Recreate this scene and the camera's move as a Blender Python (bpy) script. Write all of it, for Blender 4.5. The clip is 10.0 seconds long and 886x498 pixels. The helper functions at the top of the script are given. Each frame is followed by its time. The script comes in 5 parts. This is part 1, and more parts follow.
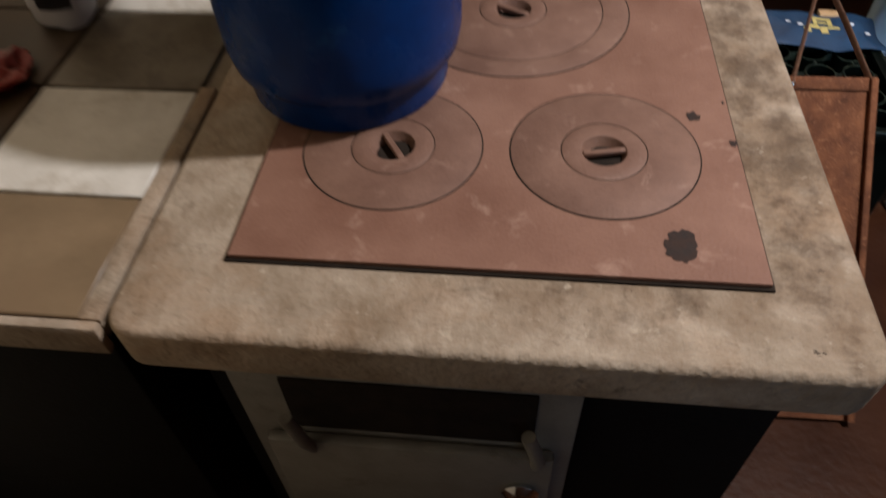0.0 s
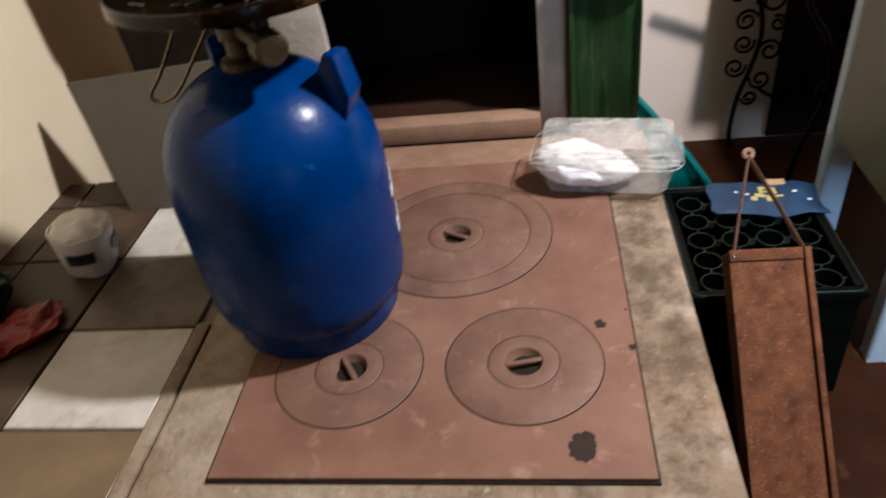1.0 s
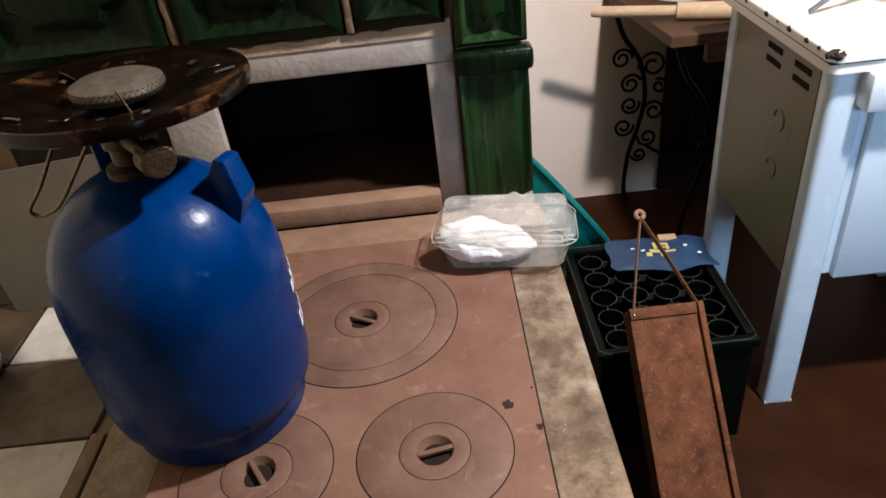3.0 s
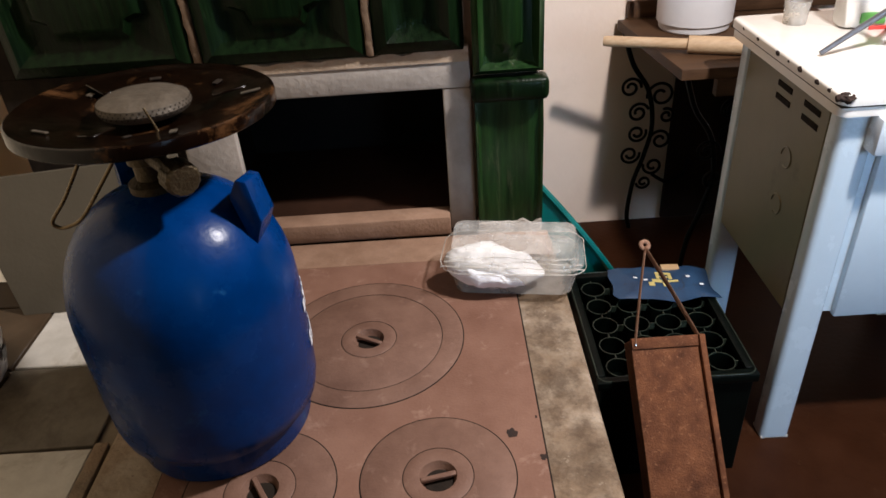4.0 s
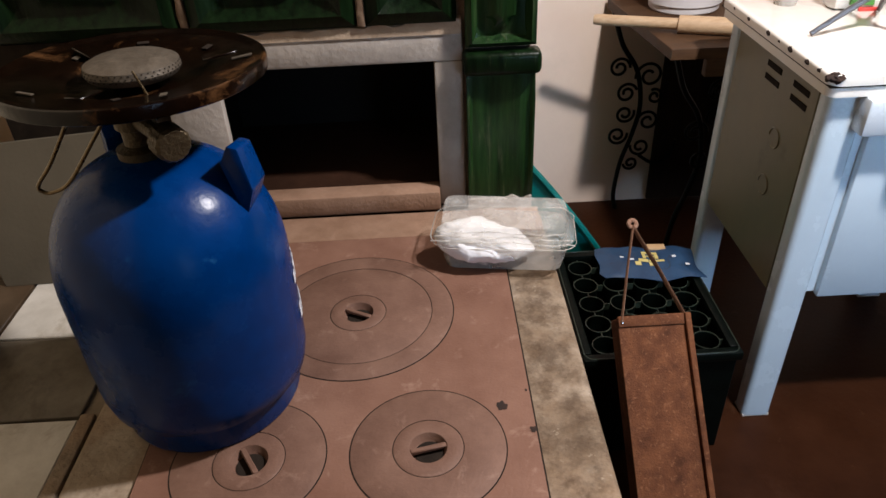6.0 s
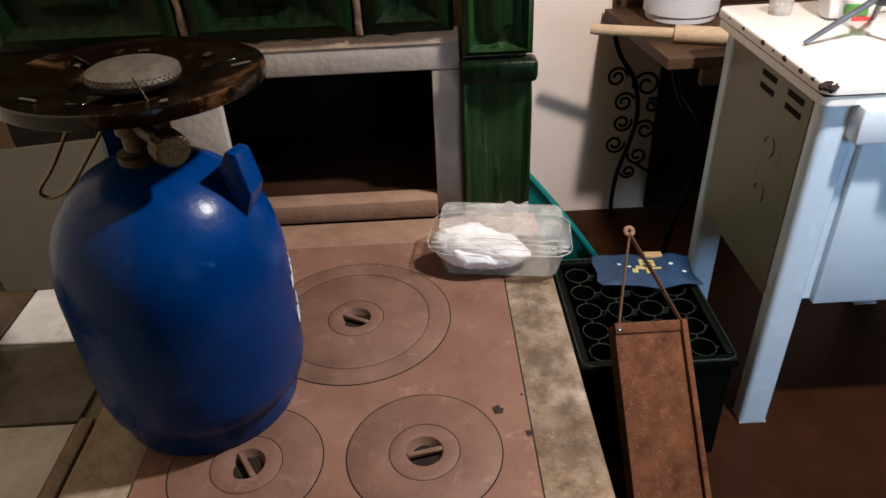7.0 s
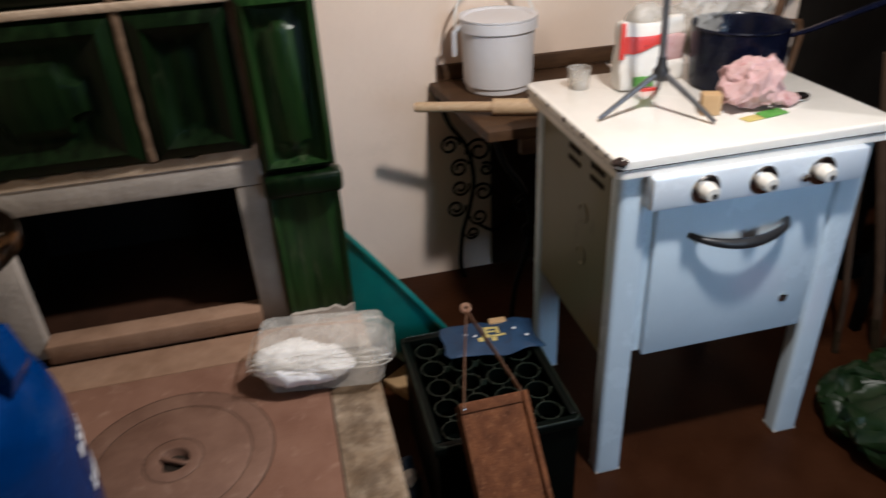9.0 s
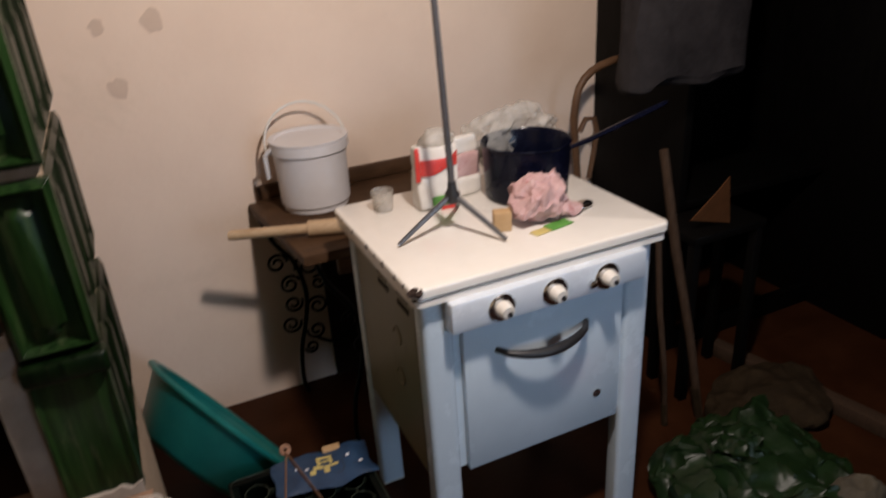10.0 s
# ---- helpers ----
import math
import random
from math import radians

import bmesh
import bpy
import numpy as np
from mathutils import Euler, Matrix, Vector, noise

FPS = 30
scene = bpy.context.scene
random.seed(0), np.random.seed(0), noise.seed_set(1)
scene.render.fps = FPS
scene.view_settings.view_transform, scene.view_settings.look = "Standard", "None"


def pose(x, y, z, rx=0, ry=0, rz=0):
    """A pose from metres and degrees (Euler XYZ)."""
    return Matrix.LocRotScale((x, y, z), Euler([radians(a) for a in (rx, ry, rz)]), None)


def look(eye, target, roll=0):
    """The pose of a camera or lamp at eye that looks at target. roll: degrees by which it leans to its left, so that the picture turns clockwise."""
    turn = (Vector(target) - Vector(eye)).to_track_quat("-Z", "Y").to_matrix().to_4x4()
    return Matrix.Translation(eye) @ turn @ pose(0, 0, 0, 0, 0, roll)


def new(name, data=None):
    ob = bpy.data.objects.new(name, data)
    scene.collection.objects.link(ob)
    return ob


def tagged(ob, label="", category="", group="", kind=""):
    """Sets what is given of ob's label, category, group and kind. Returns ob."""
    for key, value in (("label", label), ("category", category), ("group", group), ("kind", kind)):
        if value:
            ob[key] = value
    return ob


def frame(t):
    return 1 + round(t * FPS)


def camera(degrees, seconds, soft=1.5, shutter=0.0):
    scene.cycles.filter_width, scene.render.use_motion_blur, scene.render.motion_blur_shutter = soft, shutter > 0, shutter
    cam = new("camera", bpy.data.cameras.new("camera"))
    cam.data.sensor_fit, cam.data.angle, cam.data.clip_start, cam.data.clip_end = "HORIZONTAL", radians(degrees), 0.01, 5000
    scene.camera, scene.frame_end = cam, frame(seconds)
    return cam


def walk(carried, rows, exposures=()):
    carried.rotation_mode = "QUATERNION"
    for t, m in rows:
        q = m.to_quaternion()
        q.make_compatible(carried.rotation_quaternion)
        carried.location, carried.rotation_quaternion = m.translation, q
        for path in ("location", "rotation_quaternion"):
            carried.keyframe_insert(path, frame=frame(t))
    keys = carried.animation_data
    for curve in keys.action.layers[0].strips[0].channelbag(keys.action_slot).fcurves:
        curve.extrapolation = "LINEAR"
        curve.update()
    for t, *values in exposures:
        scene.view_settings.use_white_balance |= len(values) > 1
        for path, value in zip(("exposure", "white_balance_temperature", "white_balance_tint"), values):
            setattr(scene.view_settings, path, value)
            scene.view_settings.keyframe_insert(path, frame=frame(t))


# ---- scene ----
cam = camera(64.3, 10.0, shutter=0.5)
PATH = [
    (0, (0.235, -0.364, 1.146), (0.052, 0.934, -0.365), -3.0),
    (0.5, (0.3, -0.415, 1.225), (-0.083, 1.037, -0.096), -8.8),
    (1, (0.35, -0.399, 1.285), (0.062, 1.172, 0.081), -8.9),
    (1.5, (0.361, -0.383, 1.307), (0.198, 1.233, 0.139), -8.4),
    (2, (0.365, -0.374, 1.326), (0.248, 1.279, 0.206), -8.0),
    (2.5, (0.37, -0.375, 1.312), (0.325, 1.271, 0.178), -8.0),
    (3.8, (0.359, -0.381, 1.342), (0.314, 1.308, 0.272), -5.0),
    (4, (0.353, -0.376, 1.34), (0.324, 1.306, 0.259), -4.2),
    (4.5, (0.347, -0.373, 1.332), (0.347, 1.293, 0.224), -2.8),
    (5, (0.342, -0.383, 1.324), (0.335, 1.27, 0.198), -3.6),
    (6.5, (0.344, -0.376, 1.33), (0.366, 1.277, 0.205), -2.5),
    (7, (0.346, -0.388, 1.329), (0.363, 1.28, 0.225), -2.7),
    (7.5, (0.339, -0.387, 1.33), (0.348, 1.275, 0.217), -2.1),
    (8, (0.339, -0.381, 1.353), (0.354, 1.31, 0.285), -2.5),
    (8.5, (0.376, -0.373, 1.394), (0.5, 1.344, 0.375), -2.5),
    (9, (0.451, -0.352, 1.409), (0.814, 1.334, 0.396), -3.1),
    (9.5, (0.552, -0.328, 1.444), (1.123, 1.326, 0.476), -2.7),
    (10, (0.622, -0.348, 1.51), (1.343, 1.312, 0.659), -3.9),
]
walk(cam, [(t, look(eye, target, roll)) for t, eye, target, roll in PATH],
     exposures=((0, 0, 5950, 10), (0.5, 0.12, 5950, 10), (1, 0.3, 5850, 10), (2.5, 0.33, 5900, 10), (4.5, 0.05, 6080, 11), (7.5, 0.05, 6080, 11), (8.5, -0.14, 6150, 10), (9, -0.45, 6150, 9), (9.5, -0.74, 6500, 14), (10, -0.93, 6750, 16)))

# ---- world and light ----
world = bpy.data.worlds.new("room_dark")
world.use_nodes = True
world.node_tree.nodes["Background"].inputs[0].default_value = (0.35, 0.45, 0.6, 1)
world.node_tree.nodes["Background"].inputs[1].default_value = 0.012
scene.world = world


def lamp(name, kind, place, power, colour, size):
    data = bpy.data.lights.new(name, kind)
    data.energy, data.color = power, colour
    if kind == "AREA":
        data.shape, data.size, data.size_y = "RECTANGLE", size[0], size[1]
    else:
        data.shadow_soft_size = size
    ob = new(name, data)
    ob.matrix_world = place
    return ob


lamp("ceiling_bulb", "POINT", pose(1.165, 0.31, 2.03), 138, (1.0, 0.915, 0.85), 0.048)
# Bluish fill from an unseen, assumed window, narrowed to favour the cooker.
lamp("assumed_window_fill", "AREA", look((1.9, -2.14, 1.5), (1.25, 1.5, 0.55)), 4.2, (0.56, 0.76, 1.0), (0.9, 1.0)).data.spread = radians(52)

# ---- materials ----
def shade(name, base, second, scale=20.0, rough=0.6, metal=0.0, bump=0.15, fine=160.0, stain=None, stain_scale=4.0,
          stain_from=0.55, stain_to=0.7, rough_var=0.15, coat=0.0, per_piece=0.0, stretch=(1, 1, 1), spec=0.45, bump_d=0.004):
    m = bpy.data.materials.new(name)
    m.use_nodes = True
    nt = m.node_tree
    nd, lk = nt.nodes, nt.links
    b = nd["Principled BSDF"]
    tc = nd.new("ShaderNodeTexCoord")
    mp = nd.new("ShaderNodeMapping")
    mp.inputs["Scale"].default_value = stretch
    lk.new(tc.outputs["Object"], mp.inputs["Vector"])
    n1 = nd.new("ShaderNodeTexNoise")
    n1.inputs["Scale"].default_value, n1.inputs["Detail"].default_value, n1.inputs["Roughness"].default_value = scale, 8, 0.65
    lk.new(mp.outputs[0], n1.inputs["Vector"])
    r1 = nd.new("ShaderNodeValToRGB")
    r1.color_ramp.elements[0].position, r1.color_ramp.elements[1].position = 0.32, 0.68
    r1.color_ramp.elements[0].color, r1.color_ramp.elements[1].color = (*base, 1), (*second, 1)
    lk.new(n1.outputs["Fac"], r1.inputs["Fac"])
    colour = r1.outputs["Color"]
    if stain:
        n2 = nd.new("ShaderNodeTexNoise")
        n2.inputs["Scale"].default_value, n2.inputs["Detail"].default_value, n2.inputs["Roughness"].default_value = stain_scale, 10, 0.7
        n2.inputs["Distortion"].default_value = 0.4
        lk.new(mp.outputs[0], n2.inputs["Vector"])
        r2 = nd.new("ShaderNodeValToRGB")
        r2.color_ramp.elements[0].position, r2.color_ramp.elements[1].position = stain_from, stain_to
        lk.new(n2.outputs["Fac"], r2.inputs["Fac"])
        mx = nd.new("ShaderNodeMixRGB")
        mx.inputs[2].default_value = (*stain, 1)
        lk.new(r2.outputs["Color"], mx.inputs[0])
        lk.new(colour, mx.inputs[1])
        colour = mx.outputs[0]
    if per_piece:
        info = nd.new("ShaderNodeObjectInfo")
        mr = nd.new("ShaderNodeMapRange")
        mr.inputs["To Min"].default_value, mr.inputs["To Max"].default_value = 1 - per_piece, 1 + per_piece
        lk.new(info.outputs["Random"], mr.inputs["Value"])
        hs = nd.new("ShaderNodeHueSaturation")
        lk.new(mr.outputs[0], hs.inputs["Value"])
        lk.new(colour, hs.inputs["Color"])
        colour = hs.outputs[0]
    lk.new(colour, b.inputs["Base Color"])
    n3 = nd.new("ShaderNodeTexNoise")
    n3.inputs["Scale"].default_value, n3.inputs["Detail"].default_value = fine, 6
    lk.new(mp.outputs[0], n3.inputs["Vector"])
    rr = nd.new("ShaderNodeMapRange")
    rr.inputs["To Min"].default_value, rr.inputs["To Max"].default_value = max(0.02, rough - rough_var), min(1, rough + rough_var)
    lk.new(n1.outputs["Fac"], rr.inputs["Value"])
    lk.new(rr.outputs[0], b.inputs["Roughness"])
    bp = nd.new("ShaderNodeBump")
    bp.inputs["Strength"].default_value, bp.inputs["Distance"].default_value = bump, bump_d
    lk.new(n3.outputs["Fac"], bp.inputs["Height"])
    lk.new(bp.outputs[0], b.inputs["Normal"])
    b.inputs["Metallic"].default_value = metal
    b.inputs["Coat Weight"].default_value = coat
    b.inputs["Specular IOR Level"].default_value = spec
    return m


def smoke_stains(m):
    """Brown smoke stains, densest beside the plate, and pale specks and pits on the concrete."""
    nd, lk = m.node_tree.nodes, m.node_tree.links
    b = nd["Principled BSDF"]
    old = b.inputs["Base Color"].links[0].from_socket
    tc = nd.new("ShaderNodeTexCoord")
    sep = nd.new("ShaderNodeSeparateXYZ")
    lk.new(tc.outputs["Object"], sep.inputs[0])

    def noise_of(scale, detail, rough):
        n = nd.new("ShaderNodeTexNoise")
        n.inputs["Scale"].default_value, n.inputs["Detail"].default_value, n.inputs["Roughness"].default_value = scale, detail, rough
        lk.new(tc.outputs["Object"], n.inputs["Vector"])
        return n.outputs["Fac"]

    def span(value, a, b_, lo, hi):
        r = nd.new("ShaderNodeMapRange")
        r.inputs["From Min"].default_value, r.inputs["From Max"].default_value = a, b_
        r.inputs["To Min"].default_value, r.inputs["To Max"].default_value = lo, hi
        lk.new(value, r.inputs["Value"])
        return r.outputs[0]

    def calc(op, a, c):
        n = nd.new("ShaderNodeMath")
        n.operation = op
        lk.new(a, n.inputs[0])
        lk.new(c, n.inputs[1])
        return n.outputs[0]

    def over(under, fac, colour):
        mx = nd.new("ShaderNodeMixRGB")
        mx.inputs[2].default_value = (*colour, 1)
        lk.new(fac, mx.inputs[0])
        lk.new(under, mx.inputs[1])
        return mx.outputs[0]

    x, y = sep.outputs["X"], sep.outputs["Y"]
    beside = calc("MULTIPLY", span(x, 0.40, 0.46, 0, 0.06), span(x, 0.500, 0.512, 1, 0))
    scorch = calc("MULTIPLY", span(y, -0.075, -0.01, 0.02, 0.16), span(x, 0.06, 0.24, 0.2, 1))
    bias = calc("ADD", beside, scorch)
    brown = span(calc("ADD", noise_of(19, 12, 0.7), bias), 0.48, 0.76, 0, 0.62)
    c = over(old, span(noise_of(7, 8, 0.6), 0.5, 0.72, 0, 0.7), (0.30, 0.19, 0.11))
    c = over(c, brown, (0.14, 0.085, 0.045))
    dark = span(calc("ADD", noise_of(24, 10, 0.7), bias), 0.63, 0.84, 0, 0.7)
    c = over(c, dark, (0.05, 0.029, 0.016))
    c = over(c, span(noise_of(55, 6, 0.65), 0.63, 0.70, 0, 0.55), (0.44, 0.37, 0.28))
    c = over(c, span(noise_of(60, 9, 0.7), 0.29, 0.335, 0.85, 0), (0.035, 0.024, 0.016))
    lk.new(c, b.inputs["Base Color"])


M_FLOOR = shade("floor_paint", (0.026, 0.0085, 0.0032), (0.044, 0.0152, 0.006), 6, 0.42, bump=0.3, fine=60, stain=(0.085, 0.042, 0.022), stain_scale=13, stain_from=0.62, stain_to=0.78, rough_var=0.2, spec=0.09)
M_WALL = shade("cream_limewash", (0.79, 0.635, 0.515), (0.85, 0.695, 0.57), 3, 0.9, bump=0.25, fine=45, stain=(0.7, 0.57, 0.45), stain_scale=2.2, stain_from=0.6, stain_to=0.85)
M_WALLPATCH = shade("grey_patch", (0.62, 0.48, 0.38), (0.68, 0.54, 0.43), 12, 0.9)
M_WALL_W = shade("yellowed_limewash", (0.64, 0.54, 0.37), (0.72, 0.61, 0.43), 3, 0.9, bump=0.25, fine=45, stain=(0.54, 0.45, 0.3), stain_scale=2.2, stain_from=0.6, stain_to=0.85)
M_ORANGECARD = shade("orange_brown_card", (0.06, 0.024, 0.009), (0.09, 0.037, 0.014), 20, 0.8, spec=0.1)
# Ceiling is never in view; its dark colour holds bounce light down.
M_CEIL = shade("unseen_dark_ceiling", (0.05, 0.035, 0.025), (0.09, 0.06, 0.04), 4, 0.8, stretch=(1, 8, 1), spec=0.12)
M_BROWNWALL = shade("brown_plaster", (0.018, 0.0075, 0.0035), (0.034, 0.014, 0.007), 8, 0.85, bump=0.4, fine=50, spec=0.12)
M_CONCRETE = shade("worn_concrete", (0.20, 0.15, 0.10), (0.41, 0.34, 0.26), 10, 0.85, bump=0.7, fine=120, stain=(0.055, 0.034, 0.02), stain_scale=21, stain_from=0.6, stain_to=0.76, spec=0.25)
smoke_stains(M_CONCRETE)
M_REAR = shade("baked_brown_mortar", (0.2, 0.118, 0.075), (0.28, 0.175, 0.118), 18, 0.8, bump=0.3, fine=160, spec=0.2, stain=(0.35, 0.245, 0.175), stain_scale=8, stain_from=0.55, stain_to=0.8)
M_PLASTER = shade("aged_white_plaster", (0.27, 0.2385, 0.207), (0.378, 0.333, 0.288), 14, 0.75, bump=0.4, fine=90, stain=(0.18, 0.126, 0.081), stain_scale=9, stain_from=0.6, stain_to=0.8)
M_IRON = shade("rusty_cast_iron", (0.155, 0.076, 0.05), (0.225, 0.122, 0.084), 9, 0.6, metal=0.1, bump=0.16, fine=300, stain=(0.33, 0.21, 0.155), stain_scale=26, stain_from=0.56, stain_to=0.78, rough_var=0.12, spec=0.25)
M_IRON_RING = shade("heat_greyed_iron", (0.128, 0.068, 0.047), (0.195, 0.111, 0.078), 16, 0.6, metal=0.1, bump=0.16, fine=300, stain=(0.29, 0.185, 0.137), stain_scale=30, stain_from=0.58, stain_to=0.8, rough_var=0.12, spec=0.25)
# Near-black for joints and for flat pieces standing in for open slots.
M_GAP = shade("soot", (0.012, 0.009, 0.007), (0.025, 0.018, 0.013), 40, 0.95, spec=0.12)
M_RUSTSPOT = shade("burnt_spot", (0.012, 0.006, 0.004), (0.03, 0.013, 0.007), 90, 0.9)
M_BLACKBODY = shade("blackened_iron_and_shade", (0.004, 0.004, 0.004), (0.008, 0.007, 0.006), 20, 0.7, spec=0.12)
M_DOORGREY = shade("worn_grey_enamel", (0.16, 0.15, 0.13), (0.24, 0.23, 0.2), 18, 0.4, stain=(0.08, 0.06, 0.04), stain_scale=9, stain_from=0.58, stain_to=0.72)
# Stained tile, also darkened for the cylinder's shadow; M_TILEWHITE is the lighter copy.
M_TILE = shade("stained_shaded_tile", (0.085, 0.068, 0.045), (0.17, 0.145, 0.11), 16, 0.4, bump=0.15, fine=60, stain=(0.05, 0.035, 0.02), stain_scale=11, stain_from=0.5, stain_to=0.72, per_piece=0.1, spec=0.3)
M_TILEWHITE = shade("whiter_tile", (0.46, 0.43, 0.375), (0.62, 0.59, 0.53), 18, 0.4, bump=0.2, fine=60, stain=(0.20, 0.145, 0.08), stain_scale=10, stain_from=0.53, stain_to=0.74)
M_TILEBROWN = shade("browned_tile", (0.128, 0.084, 0.044), (0.184, 0.124, 0.068), 14, 0.45, bump=0.12, fine=60, stain=(0.16, 0.104, 0.056), stain_scale=9)
# Brown ledge surface with the burner dish's shadow added to its colour.
M_LEDGEDARK = shade("dark_brown_shaded_ledge", (0.045, 0.028, 0.015), (0.08, 0.052, 0.03), 14, 0.5, bump=0.12, fine=60, spec=0.3)
M_GROUT = shade("grout", (0.2, 0.16, 0.11), (0.3, 0.24, 0.17), 40, 0.9)
M_GREEN = shade("green_glaze", (0.0003, 0.0016, 0.0006), (0.005, 0.015, 0.004), 14, 0.34, bump=0.2, fine=38, stain=(0.05, 0.065, 0.033), stain_scale=9, stain_from=0.62, stain_to=0.80, rough_var=0.1, per_piece=0.12, stretch=(5, 5, 0.45), spec=0.12)
M_GREEN_POST = shade("streaked_green_glaze", (0.0012, 0.008, 0.002), (0.014, 0.040, 0.009), 14, 0.32, bump=0.2, fine=38, stain=(0.085, 0.095, 0.05), stain_scale=9, stain_from=0.58, stain_to=0.82, rough_var=0.1, per_piece=0.12, stretch=(5, 5, 0.45), spec=0.22)
M_MORTAR = shade("pale_mortar", (0.30, 0.22, 0.15), (0.42, 0.32, 0.23), 30, 0.9, bump=0.6, fine=110)
M_JOINT = shade("brown_joint_mortar", (0.10, 0.06, 0.033), (0.20, 0.13, 0.08), 40, 0.9, bump=0.6, fine=110, stain=(0.05, 0.028, 0.015), stain_scale=12)
M_BLUE = shade("blue_cylinder_paint", (0.0001, 0.017, 0.088), (0.0002, 0.029, 0.142), 12, 0.27, bump=0.3, fine=26, stain=(0.016, 0.09, 0.24), stain_scale=14, stain_from=0.61, stain_to=0.74, rough_var=0.1, spec=0.15)
M_RUST = shade("burnt_rusty_steel", (0.001, 0.0005, 0.0003), (0.007, 0.0026, 0.001), 16, 0.2, metal=0.1, bump=0.5, fine=50, stain=(0.11, 0.05, 0.019), stain_scale=15, stain_from=0.57, stain_to=0.72, rough_var=0.14, bump_d=0.002, spec=0.28)
M_BRASS = shade("dirty_brass", (0.055, 0.04, 0.022), (0.095, 0.07, 0.038), 60, 0.45, metal=0.7, bump=0.4, fine=300)
M_BURNER = shade("grey_burner_cap", (0.075, 0.06, 0.044), (0.125, 0.103, 0.077), 60, 0.5, metal=0.3, bump=0.3)
M_WIRE = shade("wire_steel", (0.11, 0.08, 0.042), (0.18, 0.135, 0.08), 60, 0.3, metal=0.9)
M_ENAMEL_TOP = shade("white_enamel", (0.76, 0.73, 0.67), (0.82, 0.79, 0.73), 6, 0.22, bump=0.04, fine=30, stain=(0.62, 0.54, 0.42), stain_scale=8, stain_from=0.66, stain_to=0.85, coat=0.4)
M_ENAMEL = shade("pale_blue_enamel", (0.55, 0.66, 0.745), (0.61, 0.72, 0.80), 6, 0.25, bump=0.04, fine=30, stain=(0.5, 0.54, 0.54), stain_scale=6, stain_from=0.66, stain_to=0.85, coat=0.4)
# Side enamel: the dim yellowish bounce on that side is in the colour.
M_ENAMEL_SIDE = shade("dim_side_enamel", (0.145, 0.127, 0.066), (0.19, 0.168, 0.094), 5, 0.35, bump=0.05, fine=30, stain=(0.09, 0.068, 0.03), stain_scale=6, stain_from=0.6, stain_to=0.8)
M_ENAMEL_PANEL = shade("bluish_white_enamel", (0.60, 0.66, 0.72), (0.66, 0.72, 0.78), 6, 0.25, bump=0.04, fine=30, coat=0.4)
M_CHROME = shade("chrome", (0.6, 0.6, 0.6), (0.7, 0.7, 0.7), 40, 0.15, metal=1.0, bump=0.02)
M_KNOB = shade("ivory_knob", (0.68, 0.64, 0.57), (0.76, 0.72, 0.65), 30, 0.35)
M_BLACKPL = shade("black_plastic", (0.012, 0.012, 0.013), (0.025, 0.025, 0.027), 40, 0.4)
M_CRATE = shade("dark_green_crate_plastic", (0.001, 0.002, 0.0015), (0.002, 0.004, 0.003), 30, 0.4, spec=0.1)
# Lighter copy of the crate plastic, painting light onto its top edges.
M_CRATE_RIM = shade("lit_edge_crate_plastic", (0.003, 0.006, 0.004), (0.028, 0.04, 0.026), 40, 0.45)
M_SCUTTLE = shade("red_rust", (0.075, 0.025, 0.010), (0.195, 0.074, 0.031), 24, 0.8, bump=0.5, fine=260, stain=(0.30, 0.135, 0.065), stain_scale=130, stain_from=0.56, stain_to=0.72, spec=0.2)
M_STRAP = shade("rusty_strap", (0.22, 0.11, 0.065), (0.34, 0.19, 0.12), 60, 0.7, bump=0.4)
M_WOOD = shade("brown_board", (0.05, 0.025, 0.012), (0.09, 0.047, 0.023), 12, 0.55, bump=0.3, fine=70, stretch=(1, 6, 6), spec=0.25)
M_DARKPANEL = shade("dark_brown_backing", (0.012, 0.006, 0.003), (0.022, 0.011, 0.006), 10, 0.6, spec=0.15, stretch=(6, 6, 1))
M_PINWOOD = shade("rolling_pin_wood", (0.46, 0.31, 0.18), (0.58, 0.42, 0.26), 16, 0.55, bump=0.2, stretch=(1, 8, 8))
M_WROUGHT = shade("black_wrought_iron", (0.003, 0.003, 0.003), (0.007, 0.006, 0.006), 60, 0.5, metal=0.3, spec=0.12)
M_PAIL = shade("white_pail_plastic", (0.66, 0.65, 0.66), (0.72, 0.71, 0.72), 10, 0.4, bump=0.03)
M_TEAL = shade("teal_plastic", (0.0, 0.12, 0.115), (0.005, 0.17, 0.155), 10, 0.4, bump=0.06)
M_NAPKIN = shade("white_napkin", (0.82, 0.82, 0.84), (0.88, 0.88, 0.9), 30, 0.9, bump=0.3)
M_CLOTH = shade("pink_cloth", (0.46, 0.27, 0.265), (0.56, 0.39, 0.375), 30, 0.95, bump=0.6, fine=200, stain=(0.38, 0.14, 0.145), stain_scale=26, stain_from=0.58, stain_to=0.66)
M_POT = shade("dark_blue_enamel", (0.0016, 0.0024, 0.008), (0.0034, 0.0046, 0.014), 20, 0.25, coat=0.1, bump=0.05, spec=0.16)
M_POTIN = shade("black_pot_inside", (0.01, 0.01, 0.011), (0.02, 0.02, 0.02), 20, 0.5, spec=0.12)
M_RED = shade("red_print", (0.52, 0.03, 0.025), (0.6, 0.06, 0.045), 20, 0.4)
M_BAGWHITE = shade("white_packet", (0.66, 0.63, 0.58), (0.75, 0.72, 0.67), 20, 0.5, bump=0.2)
M_GREENPR = shade("green_print", (0.07, 0.24, 0.04), (0.12, 0.34, 0.07), 20, 0.5)
